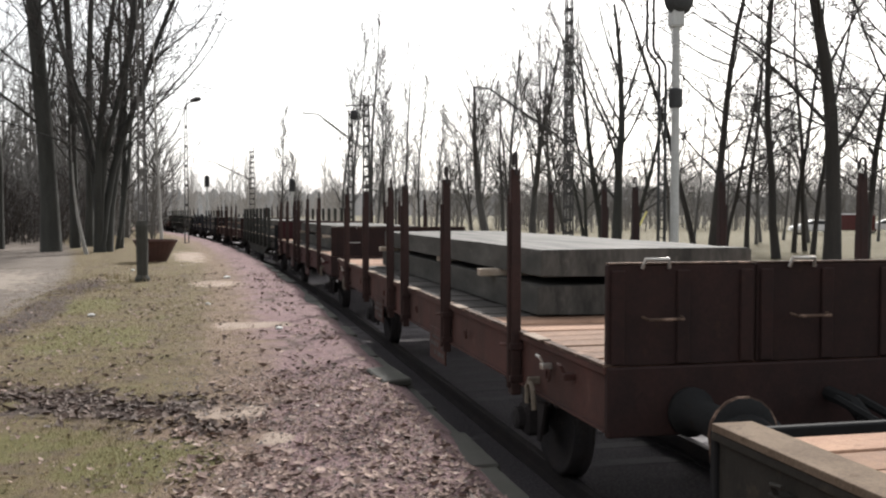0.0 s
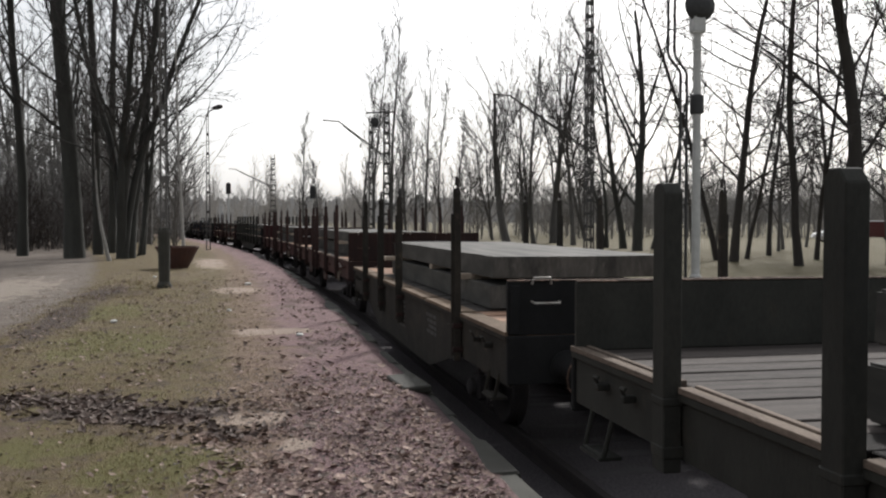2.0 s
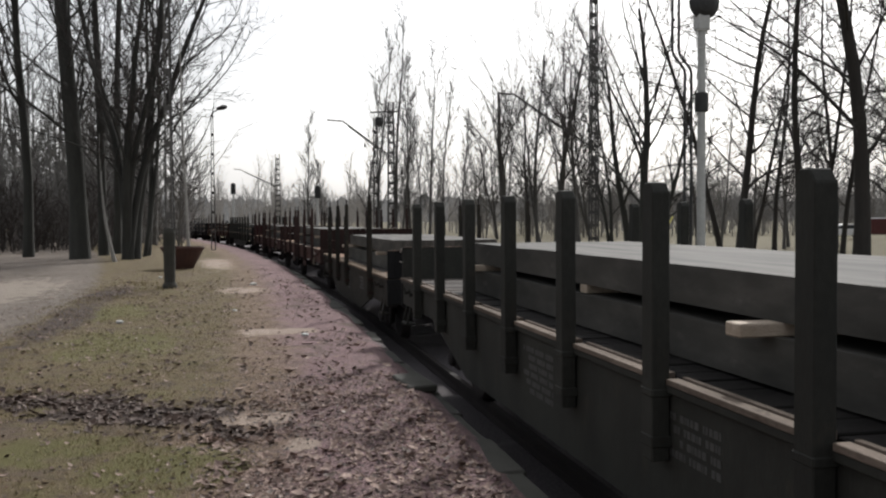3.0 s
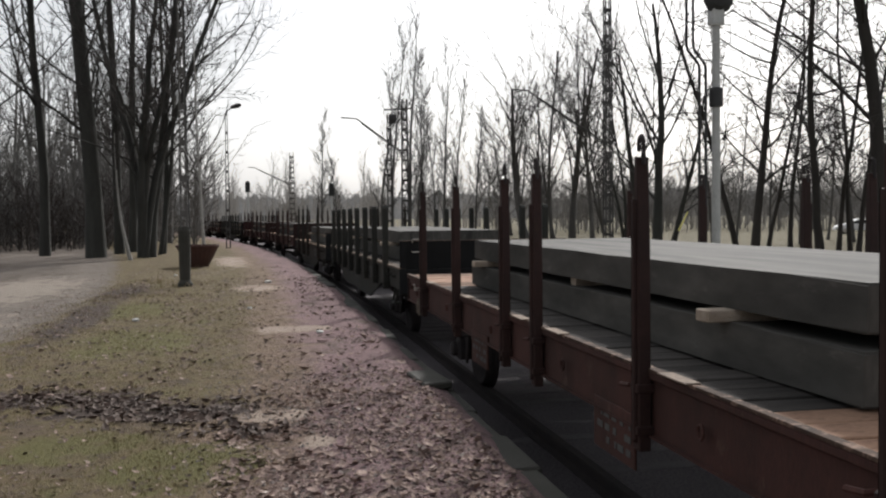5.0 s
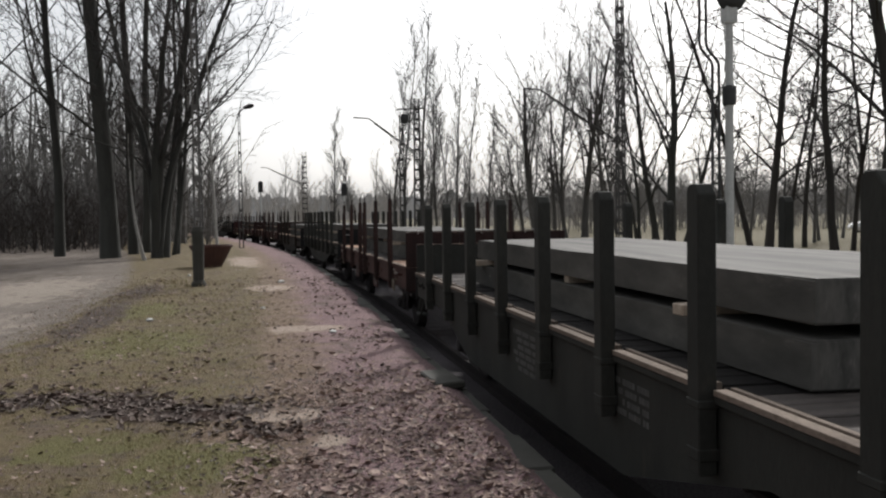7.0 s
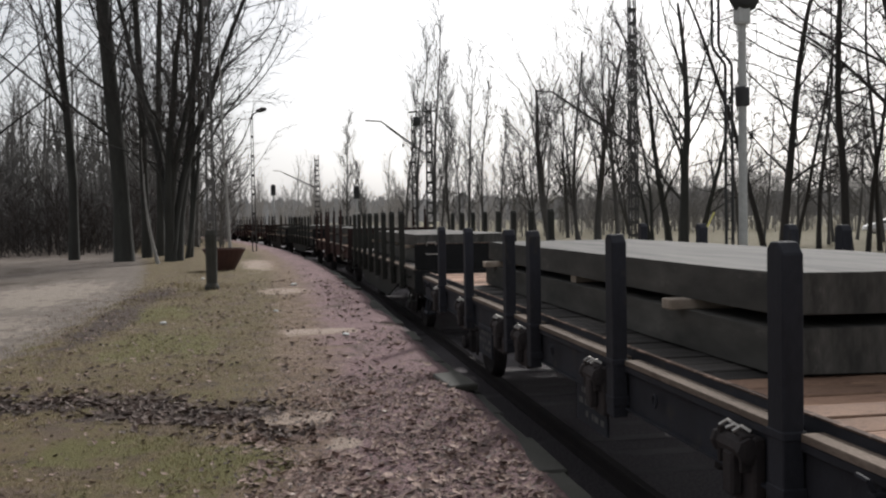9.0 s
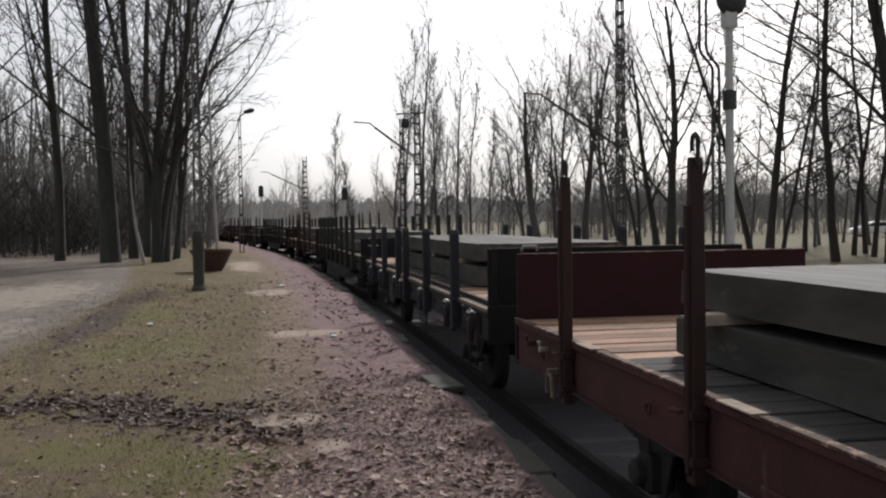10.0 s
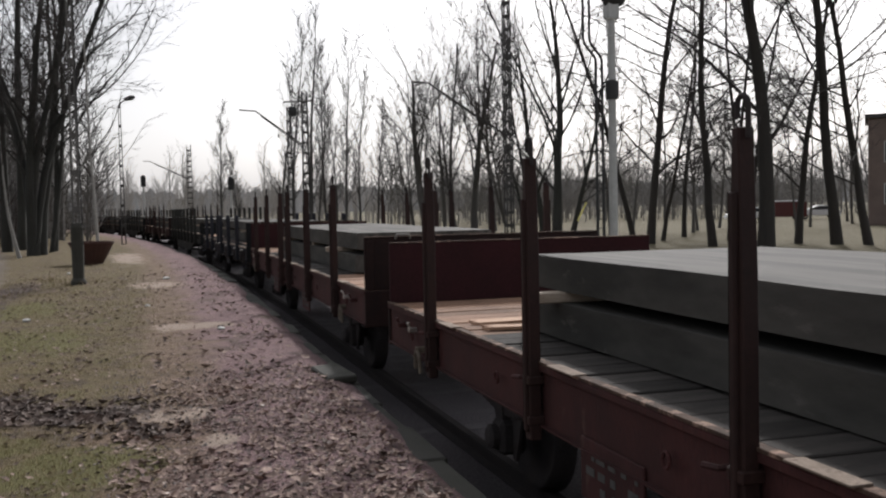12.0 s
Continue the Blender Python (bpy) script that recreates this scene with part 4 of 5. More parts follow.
    for _ in range(52000):
        y = 4.8 + 21 * r.random() ** 1.6
        x = r.uniform(-3.8, 0.3) + bend(y)
        g = turf_share(x - bend(y), y) * (1 - 0.8 * dark_band(x, y))
        if r.random() < g * (0.5 + 1.2 * noise.noise(Vector((x * 0.9, y * 0.9, 14)))):
            blade(x, y, r.uniform(0.01, 0.035))
    for _ in range(260):   # dry tufts by the road and the pole
        cx, cy, q = r.choice(((-2.75, 25.2, 0.35), (-2.5, 24.2, 0.2), (-1.85, 22.9, 0.25), (-3.0, 20.5, 0.3), (-2.1, 31.6, 0.5)))
        x, y = r.gauss(cx, q), r.gauss(cy, q * 1.6)
        blade(x, y, r.uniform(0.04, 0.16))
    tagged(new("leaf_litter", soup("leaf_litter", *sets["leaf"], LEAF)), "dry brown fallen leaves strewn over the platform", "leaves", kind="stuff")
    tagged(new("damp_leaves", soup("damp_leaves", *sets["dark"], LEAF_DARK)), "damp dark fallen leaves in a ridge on the turf", "leaves", kind="stuff")
    tagged(new("gravel", soup("gravel", *sets["stone"], STONE)), "loose brown gravel on the platform", "gravel", kind="stuff")
    tagged(new("grass", soup("grass", *sets["grass"], GRASS)), "short yellowish green grass on the platform", "grass", kind="stuff")
    for x, y, s in ((-1.98, 15.6, 0.07), (0.2, 24.2, 0.10), (0.75, 13.4, 0.06), (-0.25, 17.2, 0.05), (-2.2, 27.5, 0.06)):
        bm = bmesh.new()
        bmesh.ops.create_icosphere(bm, subdivisions=2, radius=s)
        for v in bm.verts:
            v.co *= 0.8 + 0.35 * noise.noise(v.co * 14 + Vector((x, y, 0)))
            v.co.z *= 0.5
        ob = new("litter", finish("litter", bm, PAPER))
        ob.location = (x + bend(y), y, ground_height(x, y) + s * 0.25)
        tagged(ob, "crumpled scrap of white litter on the turf", "litter")


scatter()


bm = bmesh.new()
box(bm, -0.14, 0.14, -0.36, 0.36, 0, 0.07, 0.015)
block = tagged(new("concrete_block", finish("concrete_block", bm, MOSSY)), "loose weathered concrete block on the platform edge", "concrete block")
block.matrix_basis = pose(1.58, 9.3, -0.05, 1, -3, 5)


# ---- trees ----
def grow(rng, out, p, d, length, r, level, style):
    """One branch and all that grows from it. out: a (verts, faces) pair for the stem wood and one for the twigs."""
    depth, up, spread = style["levels"], style["up"], style["spread"]
    segs = style.get("segs", (11, 6, 3, 1, 1))[min(level, 4)]
    sides = style.get("sides", (8, 5, 3, 3, 3))[min(level, 4)]
    V, F = out[0] if level <= style["wood"] else out[1]
    pts, dirs = [p.copy()], [d.copy()]
    drift = Vector((rng.uniform(-1, 1), rng.uniform(-1, 1), 0)) * style.get("curve", 0.0) * (1.0 if level == 0 else 1.6)
    for i in range(segs):
        wob = (0.05, 0.13, 0.17, 0.2, 0.22)[min(level, 4)] * style["wob"]
        lift = 0.1 if level == 0 else (0.3 if level == 1 else 0.18)
        if i == segs // 2:
            drift = -drift * rng.uniform(0.3, 1.3)
        d = (d + drift + Vector((rng.uniform(-1, 1), rng.uniform(-1, 1), rng.uniform(-1, 1))) * wob + Vector((0, 0, up * lift))).normalized()
        p = p + d * (length / segs)
        pts.append(p.copy())
        dirs.append(d.copy())
    tip = style.get("tip", 0.14) if level == 0 else 0.3
    base = len(V)
    side = dirs[0].orthogonal().normalized()
    for i, (q, e) in enumerate(zip(pts, dirs)):
        side = (side - e * side.dot(e)).normalized()
        c = e.cross(side)
        f = i / segs
        rad = r * (1 - (1 - tip) * f)
        if level == 0 and i == 0:
            rad *= 1.18
        for k in range(sides):
            a = 2 * math.pi * k / sides
            V.append(tuple(q + side * (math.cos(a) * rad) + c * (math.sin(a) * rad)))
    for i in range(segs):
        for k in range(sides):
            a, b = base + i * sides + k, base + i * sides + (k + 1) % sides
            F.append((a, b, b + sides, a + sides))
    if level >= depth:
        return
    kids = style["kids"][min(level, len(style["kids"]) - 1)]
    start = style["clear"] if level == 0 else 0.16
    for j in range(kids):
        f = min(start + (1 - start) * (j + rng.random()) / kids, 0.985) if j < kids - 1 else 0.99
        i = min(int(f * segs), segs - 1)
        t = f * segs - i
        q = pts[i].lerp(pts[i + 1], t)
        e = dirs[i]
        a = rng.uniform(0, 2 * math.pi)
        o = e.orthogonal().normalized()
        o = (o * math.cos(a) + e.cross(o) * math.sin(a)).normalized()
        s = (spread if level == 0 else style.get("fork", 0.6)) * rng.uniform(0.6, 1.35)
        nd = (e * math.cos(s) + o * math.sin(s)).normalized()
        share = style["ratio"] if level == 0 or "twigs" not in style else style["twigs"]
        ratio = share * rng.uniform(0.55, 1.3) * (1 - 0.45 * f)
        grow(rng, out, q, nd, length * ratio, max(r * (1 - 0.75 * f) * rng.uniform(0.38, 0.6) * style.get("limb", 1.0), style["least"]), level + 1, style)


FORKED = dict(levels=3, up=0.3, spread=0.75, wob=1.2, kids=(17, 12, 8), clear=0.3, ratio=0.55, twigs=0.38, least=0.011, wood=1, limb=0.72, tip=0.35, trunk=0.8, curve=0.012)
MEADOW = dict(levels=3, up=0.26, spread=0.6, wob=1.2, kids=(14, 13, 9), clear=0.17, ratio=0.74, twigs=0.36, least=0.011, wood=1, limb=0.78, tip=0.3, trunk=0.62, curve=0.015)
GNARLED = dict(levels=3, up=0.12, spread=0.8, wob=1.3, kids=(20, 12, 9), clear=0.2, ratio=0.46, twigs=0.4, least=0.011, wood=1, limb=0.62, tip=0.3, trunk=0.95, curve=0.02)
POPLAR = dict(levels=3, up=0.5, spread=0.55, wob=0.9, kids=(36, 9, 6), clear=0.1, ratio=0.27, twigs=0.38, least=0.012, wood=1, limb=0.5, curve=0.006)
FAN = dict(levels=3, up=0.2, spread=0.65, wob=1.8, kids=(20, 11, 7), clear=0.14, ratio=0.34, twigs=0.4, least=0.012, wood=1, limb=0.6, curve=0.03)
STRAIGHT = dict(levels=3, up=0.3, spread=0.85, wob=0.7, kids=(34, 11, 7), clear=0.14, ratio=0.24, twigs=0.38, least=0.012, wood=1, limb=0.42, tip=0.3, curve=0.004)
SLIM = dict(levels=3, up=0.06, spread=1.1, wob=1.4, kids=(34, 10, 7), clear=0.14, ratio=0.29, twigs=0.38, least=0.011, wood=1, limb=0.66, curve=0.026)
THIN = dict(levels=3, up=0.16, spread=0.85, wob=1.1, kids=(20, 7, 4), clear=0.2, ratio=0.3, twigs=0.36, least=0.006, wood=0, curve=0.02)


def tree(x, y, height, r, style, seed, lean=(0, 0), bark=None, label="", stems=1, z=None, least=None, fan=0.16, twig=None):
    rng = random.Random(seed)
    st = dict(style)
    if least:
        st["least"] = least
    wood, twigs = ([], []), ([], [])
    for s in range(stems):
        d = Vector((lean[0] + (rng.uniform(-fan, fan) if stems > 1 else 0), lean[1] + (rng.uniform(-fan, fan) if stems > 1 else 0), 1)).normalized()
        off = Vector((rng.uniform(-1, 1) * r * 0.9, rng.uniform(-1, 1) * r * 0.9, 0)) if stems > 1 else Vector()
        k = 1.0 if s == 0 else rng.uniform(0.65, 0.95)
        grow(rng, (wood, twigs), off + Vector((0, 0, -0.1)), d, height * k * st.get("trunk", 1.0), r * (1.0 if stems == 1 else rng.uniform(0.5, 0.8)), 0, st)
    top = tagged(new("tree"), label or "leafless tree with dark bark and fine bare twigs", "tree")
    base = ground_height(x - bend(y), y) if z is None else z
    top.location = (x, y, base)
    me = soup("trunk", *wood, bark or BARK)
    me.polygons.foreach_set("use_smooth", [True] * len(me.polygons))
    part("trunk", me, None, top)
    part("crown", soup("crown", *twigs, twig or TWIG), None, top)
    return top


def polar(azimuth, reach):
    """A place by its angle to the right of the track's near line and its distance ahead."""
    return math.tan(radians(azimuth)) * reach, reach


def plant_trees():
    def put(az, reach, h, r, style, seed, **more):
        x, y = polar(az, reach)
        tree(x, y, h, r, style, seed, **more)

    # tall trees beside the sandy road
    put(-11.9, 46, 25, 0.23, FORKED, 1, bark=BARK_GREY, least=0.0135, label="tall leafless tree with a slim forked grey trunk")
    put(-16.0, 50, 22, 0.2, FORKED, 2, lean=(0.03, 0), bark=BARK_GREY, least=0.014, label="slim leafless tree with a forked grey trunk")
    put(-9.25, 43, 28, 0.39, STRAIGHT, 3, lean=(-0.01, 0), bark=BARK_GREY, least=0.0135, label="tall leafless tree with a thick grey-green trunk")
    put(-8.0, 47, 24, 0.22, STRAIGHT, 4, bark=BARK_GREY, least=0.014)
    put(-7.3, 49, 22, 0.2, STRAIGHT, 14, lean=(0.02, 0), bark=BARK_GREY, least=0.014)
    put(-6.6, 42, 21, 0.30, FAN, 5, lean=(0.0, 0), bark=BARK_GREY, stems=5, fan=0.17, least=0.012, label="many-stemmed leafless tree with ascending grey branches")
    put(-5.8, 45, 16, 0.2, FAN, 6, lean=(0.05, 0), bark=BARK_GREY, stems=2, fan=0.1, least=0.0125)
    put(-17.8, 46, 25, 0.30, STRAIGHT, 8, bark=BARK_GREY, least=0.014)
    put(-3.35, 36.5, 10.5, 0.065, THIN, 9, bark=BIRCH, least=0.009, label="young birch with a thin pale trunk")
    put(-7.4, 40, 5.2, 0.08, THIN, 10, lean=(-0.26, 0), bark=BIRCH, label="slender leaning birch with white bark")
    # poplars behind the first catenary mast
    for i, (az, h, r) in enumerate(((6.9, 15, 0.13), (8.6, 21.5, 0.2), (9.5, 16.5, 0.16), (10.6, 16, 0.15), (11.5, 14, 0.14), (12.5, 12, 0.12), (7.6, 18, 0.17), (9.0, 14, 0.13), (10.1, 13, 0.12))):
        put(az, 88 + 3 * (i % 3), h, r, POPLAR, 20 + i, label="tall slender leafless poplar", least=0.017, bark=BARK_PALE, twig=HAZED_TWIG)
    put(3.5, 115, 13.5, 0.15, POPLAR, 30, label="slender leafless tree standing apart", least=0.02, bark=BARK_PALE, twig=HAZED_TWIG)
    put(4.4, 122, 9, 0.12, POPLAR, 31, least=0.02, bark=BARK_PALE, twig=HAZED_TWIG)
    # trees on the meadow
    for i, (az, reach, h, r, lean, stems) in enumerate((
            (15.5, 80, 21, 0.36, -0.2, 1), (17.2, 80, 26, 0.28, -0.06, 2), (18.2, 82, 27, 0.32, 0.05, 1), (19.4, 76, 23, 0.22, 0.0, 1),
            (21.2, 68, 20, 0.26, 0.04, 2), (22.3, 66, 22, 0.27, -0.05, 1), (23.1, 62, 27, 0.36, 0.02, 1), (24.0, 64, 17, 0.22, 0.28, 1), (16.4, 92, 21, 0.22, 0.05, 2), (20.2, 90, 24, 0.24, -0.05, 2), (14.6, 95, 17, 0.2, -0.1, 2))):
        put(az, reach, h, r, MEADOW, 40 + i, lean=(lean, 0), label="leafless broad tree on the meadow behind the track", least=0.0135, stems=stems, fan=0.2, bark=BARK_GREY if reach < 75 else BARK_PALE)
    for i, (az, reach, h, r, st, lean) in enumerate((
            (27.6, 46, 19, 0.16, SLIM, -0.16), (28.5, 44, 21, 0.22, SLIM, 0.02), (29.2, 47, 16, 0.12, SLIM, 0.05), (32.0, 40, 21, 0.20, SLIM, -0.17), (30.4, 52, 18, 0.15, SLIM, 0.06),
            (32.9, 46, 20, 0.13, SLIM, 0.02), (33.5, 47, 20, 0.13, SLIM, -0.02), (34.9, 38, 25, 0.36, GNARLED, -0.03), (33.9, 44, 17, 0.14, SLIM, 0.1), (36.6, 40, 18, 0.18, SLIM, 0.1),
            (38.6, 38, 22, 0.26, GNARLED, -0.18), (40.2, 37, 20, 0.2, SLIM, -0.1), (43.5, 39, 22, 0.26, GNARLED, 0.05))):
        put(az, reach, h, r, st, 60 + i, lean=(lean, 0), label="dark leafless tree with wide bare limbs beyond the train" if r > 0.25 else "slim dark leafless tree beyond the train", least=0.0125)


def meadow_saplings():
    r = random.Random(31)
    for i in range(14):
        x, y = polar(26.2 + 16.5 * (i + r.random()) / 14, r.uniform(56, 74))
        tree(x, y, r.uniform(9, 14), r.uniform(0.08, 0.12), THIN, 90 + i, lean=(r.uniform(-0.12, 0.12), 0), label="slim young leafless tree at the back of the meadow", least=0.015, bark=BARK_PALE, twig=HAZED_TWIG)


plant_trees()
meadow_saplings()


def far_wood(name, places, hmin, hmax, mat, label, seed, style, thick=1.0):
    rng = random.Random(seed)
    protos = []
    for i in range(7):
        both = ([], [])
        grow(random.Random(seed * 10 + i), (both, both), Vector((0, 0, 0)), Vector((0, 0, 1)), 1.0, 0.012 * thick, 0, style)
        protos.append((np.array(both[0]), both[1]))
    VV, FF, n = [], [], 0
    for x, y in places:
        v, f = rng.choice(protos)
        h = rng.uniform(hmin, hmax)
        a = rng.uniform(0, 6.28)
        c, s = math.cos(a) * h, math.sin(a) * h
        w = np.empty_like(v)
        w[:, 0], w[:, 1], w[:, 2] = x + v[:, 0] * c - v[:, 1] * s, y + v[:, 0] * s + v[:, 1] * c, v[:, 2] * h - 0.6
        VV.append(w)
        FF.extend([tuple(q + n for q in face) for face in f])
        n += len(v)
    return tagged(new(name, soup(name, np.concatenate(VV).tolist(), FF, mat)), label, "trees", kind="stuff")


def woods():
    rng = random.Random(77)
    sparse = dict(levels=2, up=0.3, spread=0.55, wob=1.0, kids=(18, 8), clear=0.12, ratio=0.36, least=0.0019, wood=9, limb=0.8, segs=(4, 2, 1, 1, 1), sides=(4, 3, 3, 3, 3))
    brush = dict(levels=2, up=0.25, spread=0.6, wob=1.3, kids=(9, 6), clear=0.03, ratio=0.6, least=0.005, wood=9, segs=(3, 2, 1, 1, 1), sides=(3, 3, 3, 3, 3))
    places = []
    for _ in range(250):   # behind the meadow and round the bend
        az = rng.uniform(-3, 48)
        reach = rng.uniform(125, 210)
        places.append(polar(az, reach))
    far_wood("far_woods", places, 5, 11, HAZED_FAR_TWIG, "leafless woods far behind the meadow, greyed for haze", 5, sparse, 1.3)
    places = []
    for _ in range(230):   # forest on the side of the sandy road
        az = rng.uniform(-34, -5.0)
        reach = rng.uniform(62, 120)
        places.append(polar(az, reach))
    far_wood("road_woods", places, 7, 15, HAZED_MID_TWIG, "dim leafless wood behind the sandy road", 6, sparse, 1.1)
    places = []
    for _ in range(70):   # unseen wood added round behind the platform to block low sky light
        a = radians(rng.uniform(-175, -32))
        d = rng.uniform(26, 60)
        places.append((math.sin(a) * d, math.cos(a) * d))
    far_wood("platform_woods", places, 12, 20, TWIG, "unseen leafless wood added behind the platform to block low sky light", 9, sparse, 1.2)
    places = []
    for _ in range(480):
        az = rng.uniform(-34, -3.2)
        places.append(polar(az, rng.uniform(58, 100)))
    far_wood("road_thicket", places, 3.0, 7.0, HAZED_MID_TWIG, "dark leafless thicket along the sandy road", 7, brush)
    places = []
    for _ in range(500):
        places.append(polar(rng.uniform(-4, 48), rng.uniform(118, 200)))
    far_wood("far_thicket", places, 3.2, 6.0, HAZED_FAR_TWIG, "leafless thicket along the far edge of the meadow, greyed for haze", 8, brush, 1.0)
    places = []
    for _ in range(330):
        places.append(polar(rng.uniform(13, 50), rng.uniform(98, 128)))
    far_wood("meadow_edge_woods", places, 4.0, 7.5, HAZED_MID_TWIG, "dark leafless undergrowth at the edge of the meadow", 11, brush, 1.0)
    places = []
    for _ in range(170):
        places.append(polar(rng.uniform(-24, -7.5), rng.uniform(51, 62)))
    far_wood("road_undergrowth", places, 1.8, 4.0, TWIG, "low dark leafless undergrowth between the roadside trees", 12, brush, 0.8)
    # hazy distance: a ragged line of woods on the horizon, haze painted by emission
    verts, faces = [], []
    n = 1500
    for i in range(n + 1):
        a = radians(-50 + 125 * i / n)
        d = 620.0
        h = 12 + 7 * noise.noise(Vector((i * 0.013, 0, 0))) + 5 * noise.noise(Vector((i * 0.11, 3, 0))) + 3.5 * rng.random()
        verts += [(math.sin(a) * d, math.cos(a) * d, -3), (math.sin(a) * d, math.cos(a) * d, h)]
    faces = [(2 * i, 2 * i + 2, 2 * i + 3, 2 * i + 1) for i in range(n)]
    haze = bpy.data.materials.new("glowing_hazy_woods")
    haze.use_nodes = True
    b = haze.node_tree.nodes["Principled BSDF"]
    tx = haze.node_tree.nodes.new("ShaderNodeTexNoise")
    mp = haze.node_tree.nodes.new("ShaderNodeMapping")
    mp.inputs["Scale"].default_value = (0.5, 0.5, 0.06)
    tc = haze.node_tree.nodes.new("ShaderNodeTexCoord")
    haze.node_tree.links.new(tc.outputs["Object"], mp.inputs["Vector"])
    haze.node_tree.links.new(mp.outputs[0], tx.inputs["Vector"])
    tx.inputs["Scale"].default_value, tx.inputs["Detail"].default_value = 0.6, 6
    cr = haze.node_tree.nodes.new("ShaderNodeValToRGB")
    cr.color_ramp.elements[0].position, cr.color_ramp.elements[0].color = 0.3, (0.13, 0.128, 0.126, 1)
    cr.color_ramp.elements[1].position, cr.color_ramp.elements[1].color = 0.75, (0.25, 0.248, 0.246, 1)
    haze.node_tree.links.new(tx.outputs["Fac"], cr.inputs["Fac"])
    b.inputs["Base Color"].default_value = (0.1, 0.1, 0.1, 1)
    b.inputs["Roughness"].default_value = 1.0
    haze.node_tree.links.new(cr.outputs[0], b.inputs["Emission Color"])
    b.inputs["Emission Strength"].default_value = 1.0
    tagged(new("backdrop", soup("backdrop", verts, faces, haze)), "glowing sheet of hazy grey woods on the horizon", "distance", kind="structure")


woods()


# ---- masts, signals, lamps, poles ----
def lattice(bm, h, w0, w1, step=0.6, leg=0.042):
    """Four angle legs with batten plates and cross lacing."""
    for sx in (-1, 1):
        for sy in (-1, 1):
            tube(bm, [(sx * w0 / 2, sy * w0 / 2, 0), (sx * w1 / 2, sy * w1 / 2, h)], leg, 4)
    n = int(h / step)
    for i in range(n):
        a, b = i * h / n, (i + 1) * h / n
        wa, wb = (w0 + (w1 - w0) * a / h) / 2, (w0 + (w1 - w0) * b / h) / 2
        for sy in (-1, 1):
            s = 1 if i % 2 else -1
            box(bm, -wa, wa, sy * wa - 0.008, sy * wa + 0.008, a - 0.07, a + 0.07)
            box(bm, sy * wa - 0.008, sy * wa + 0.008, -wa, wa, a - 0.07, a + 0.07)
            tube(bm, [(-s * wa, sy * wa, a), (s * wb, sy * wb, b)], leg * 0.4, 4)


def catenary_mast(x, y, h, w, arm_x, arm_lo, arm_hi, tip, label, box_at=None):
    top = tagged(new("catenary_mast"), label, "catenary mast", "catenary masts")
    top.location = (x, y, -0.55)
    bm = bmesh.new()
    lattice(bm, h, w, w * 0.7)
    part("lattice_mast", bm, GALV, top)
    bm = bmesh.new()
    box(bm, -w * 0.8, w * 0.8, -w * 0.8, w * 0.8, -0.2, 0.45, 0.03)
    part("footing", bm, CONCRETE, top)
    bm = bmesh.new()
    tube(bm, [(0, 0, arm_lo), (arm_x, 0, arm_hi), (arm_x - tip, 0, arm_hi + 0.06)], 0.045, 6)
    tube(bm, [(-w * 0.3, 0, arm_lo - 0.05), (arm_x * 0.9, 0, arm_hi - 0.28)], 0.03, 5)
    part("bracket_arm", bm, GALV, top)
    bm = bmesh.new()
    lathe(bm, [(0.02, 0), (0.07, 0.04), (0.03, 0.08), (0.07, 0.12), (0.03, 0.16), (0.07, 0.2), (0.02, 0.24)], 10, Matrix.Translation((arm_x * 0.55, 0, arm_lo + (arm_hi - arm_lo) * 0.55 - 0.62)))
    tube(bm, [(arm_x * 0.55, 0, arm_lo + (arm_hi - arm_lo) * 0.55), (arm_x * 0.55, 0, arm_lo + (arm_hi - arm_lo) * 0.55 - 0.4)], 0.012, 4)
    part("insulator", bm, BLACK, top)
    if box_at:
        bm = bmesh.new()
        lattice(bm, box_at + 0.3, 0.26, 0.22, 0.85, 0.028)
        me = finish("side_mast", bm, GALV)
        part("side_mast", me, None, top, at=pose(-0.95, 0, 0))
        bm = bmesh.new()
        tube(bm, [(-1.25, 0, box_at + 0.55), (0.45, 0, box_at + 0.65)], 0.05, 6)
        part("cross_beam", bm, GALV, top)
        bm = bmesh.new()
        lathe(bm, [(0.05, -0.30), (0.22, -0.26), (0.26, 0.0), (0.22, 0.26), (0.05, 0.30)], 16, Matrix.Translation((-0.72, 0, box_at)))
        part("tension_wheel", bm, BLACK, top)
    return top


x, y = polar(20.3, 42)
catenary_mast(x, y, 15.0, 0.34, -3.75, 5.3, 7.7, 0.8, "tall lattice catenary mast with a slanting bracket arm")
x, y = polar(8.35, 58)
catenary_mast(x, y, 9.2, 0.42, -2.9, 5.9, 8.0, 0.95, "twin lattice catenary mast with bracket arm and tension wheel", 8.0)
x, y = polar(1.7, 118)
catenary_mast(x, y, 10.0, 0.65, -4.4, 6.0, 8.1, 0.8, "distant lattice catenary mast beside the curve")


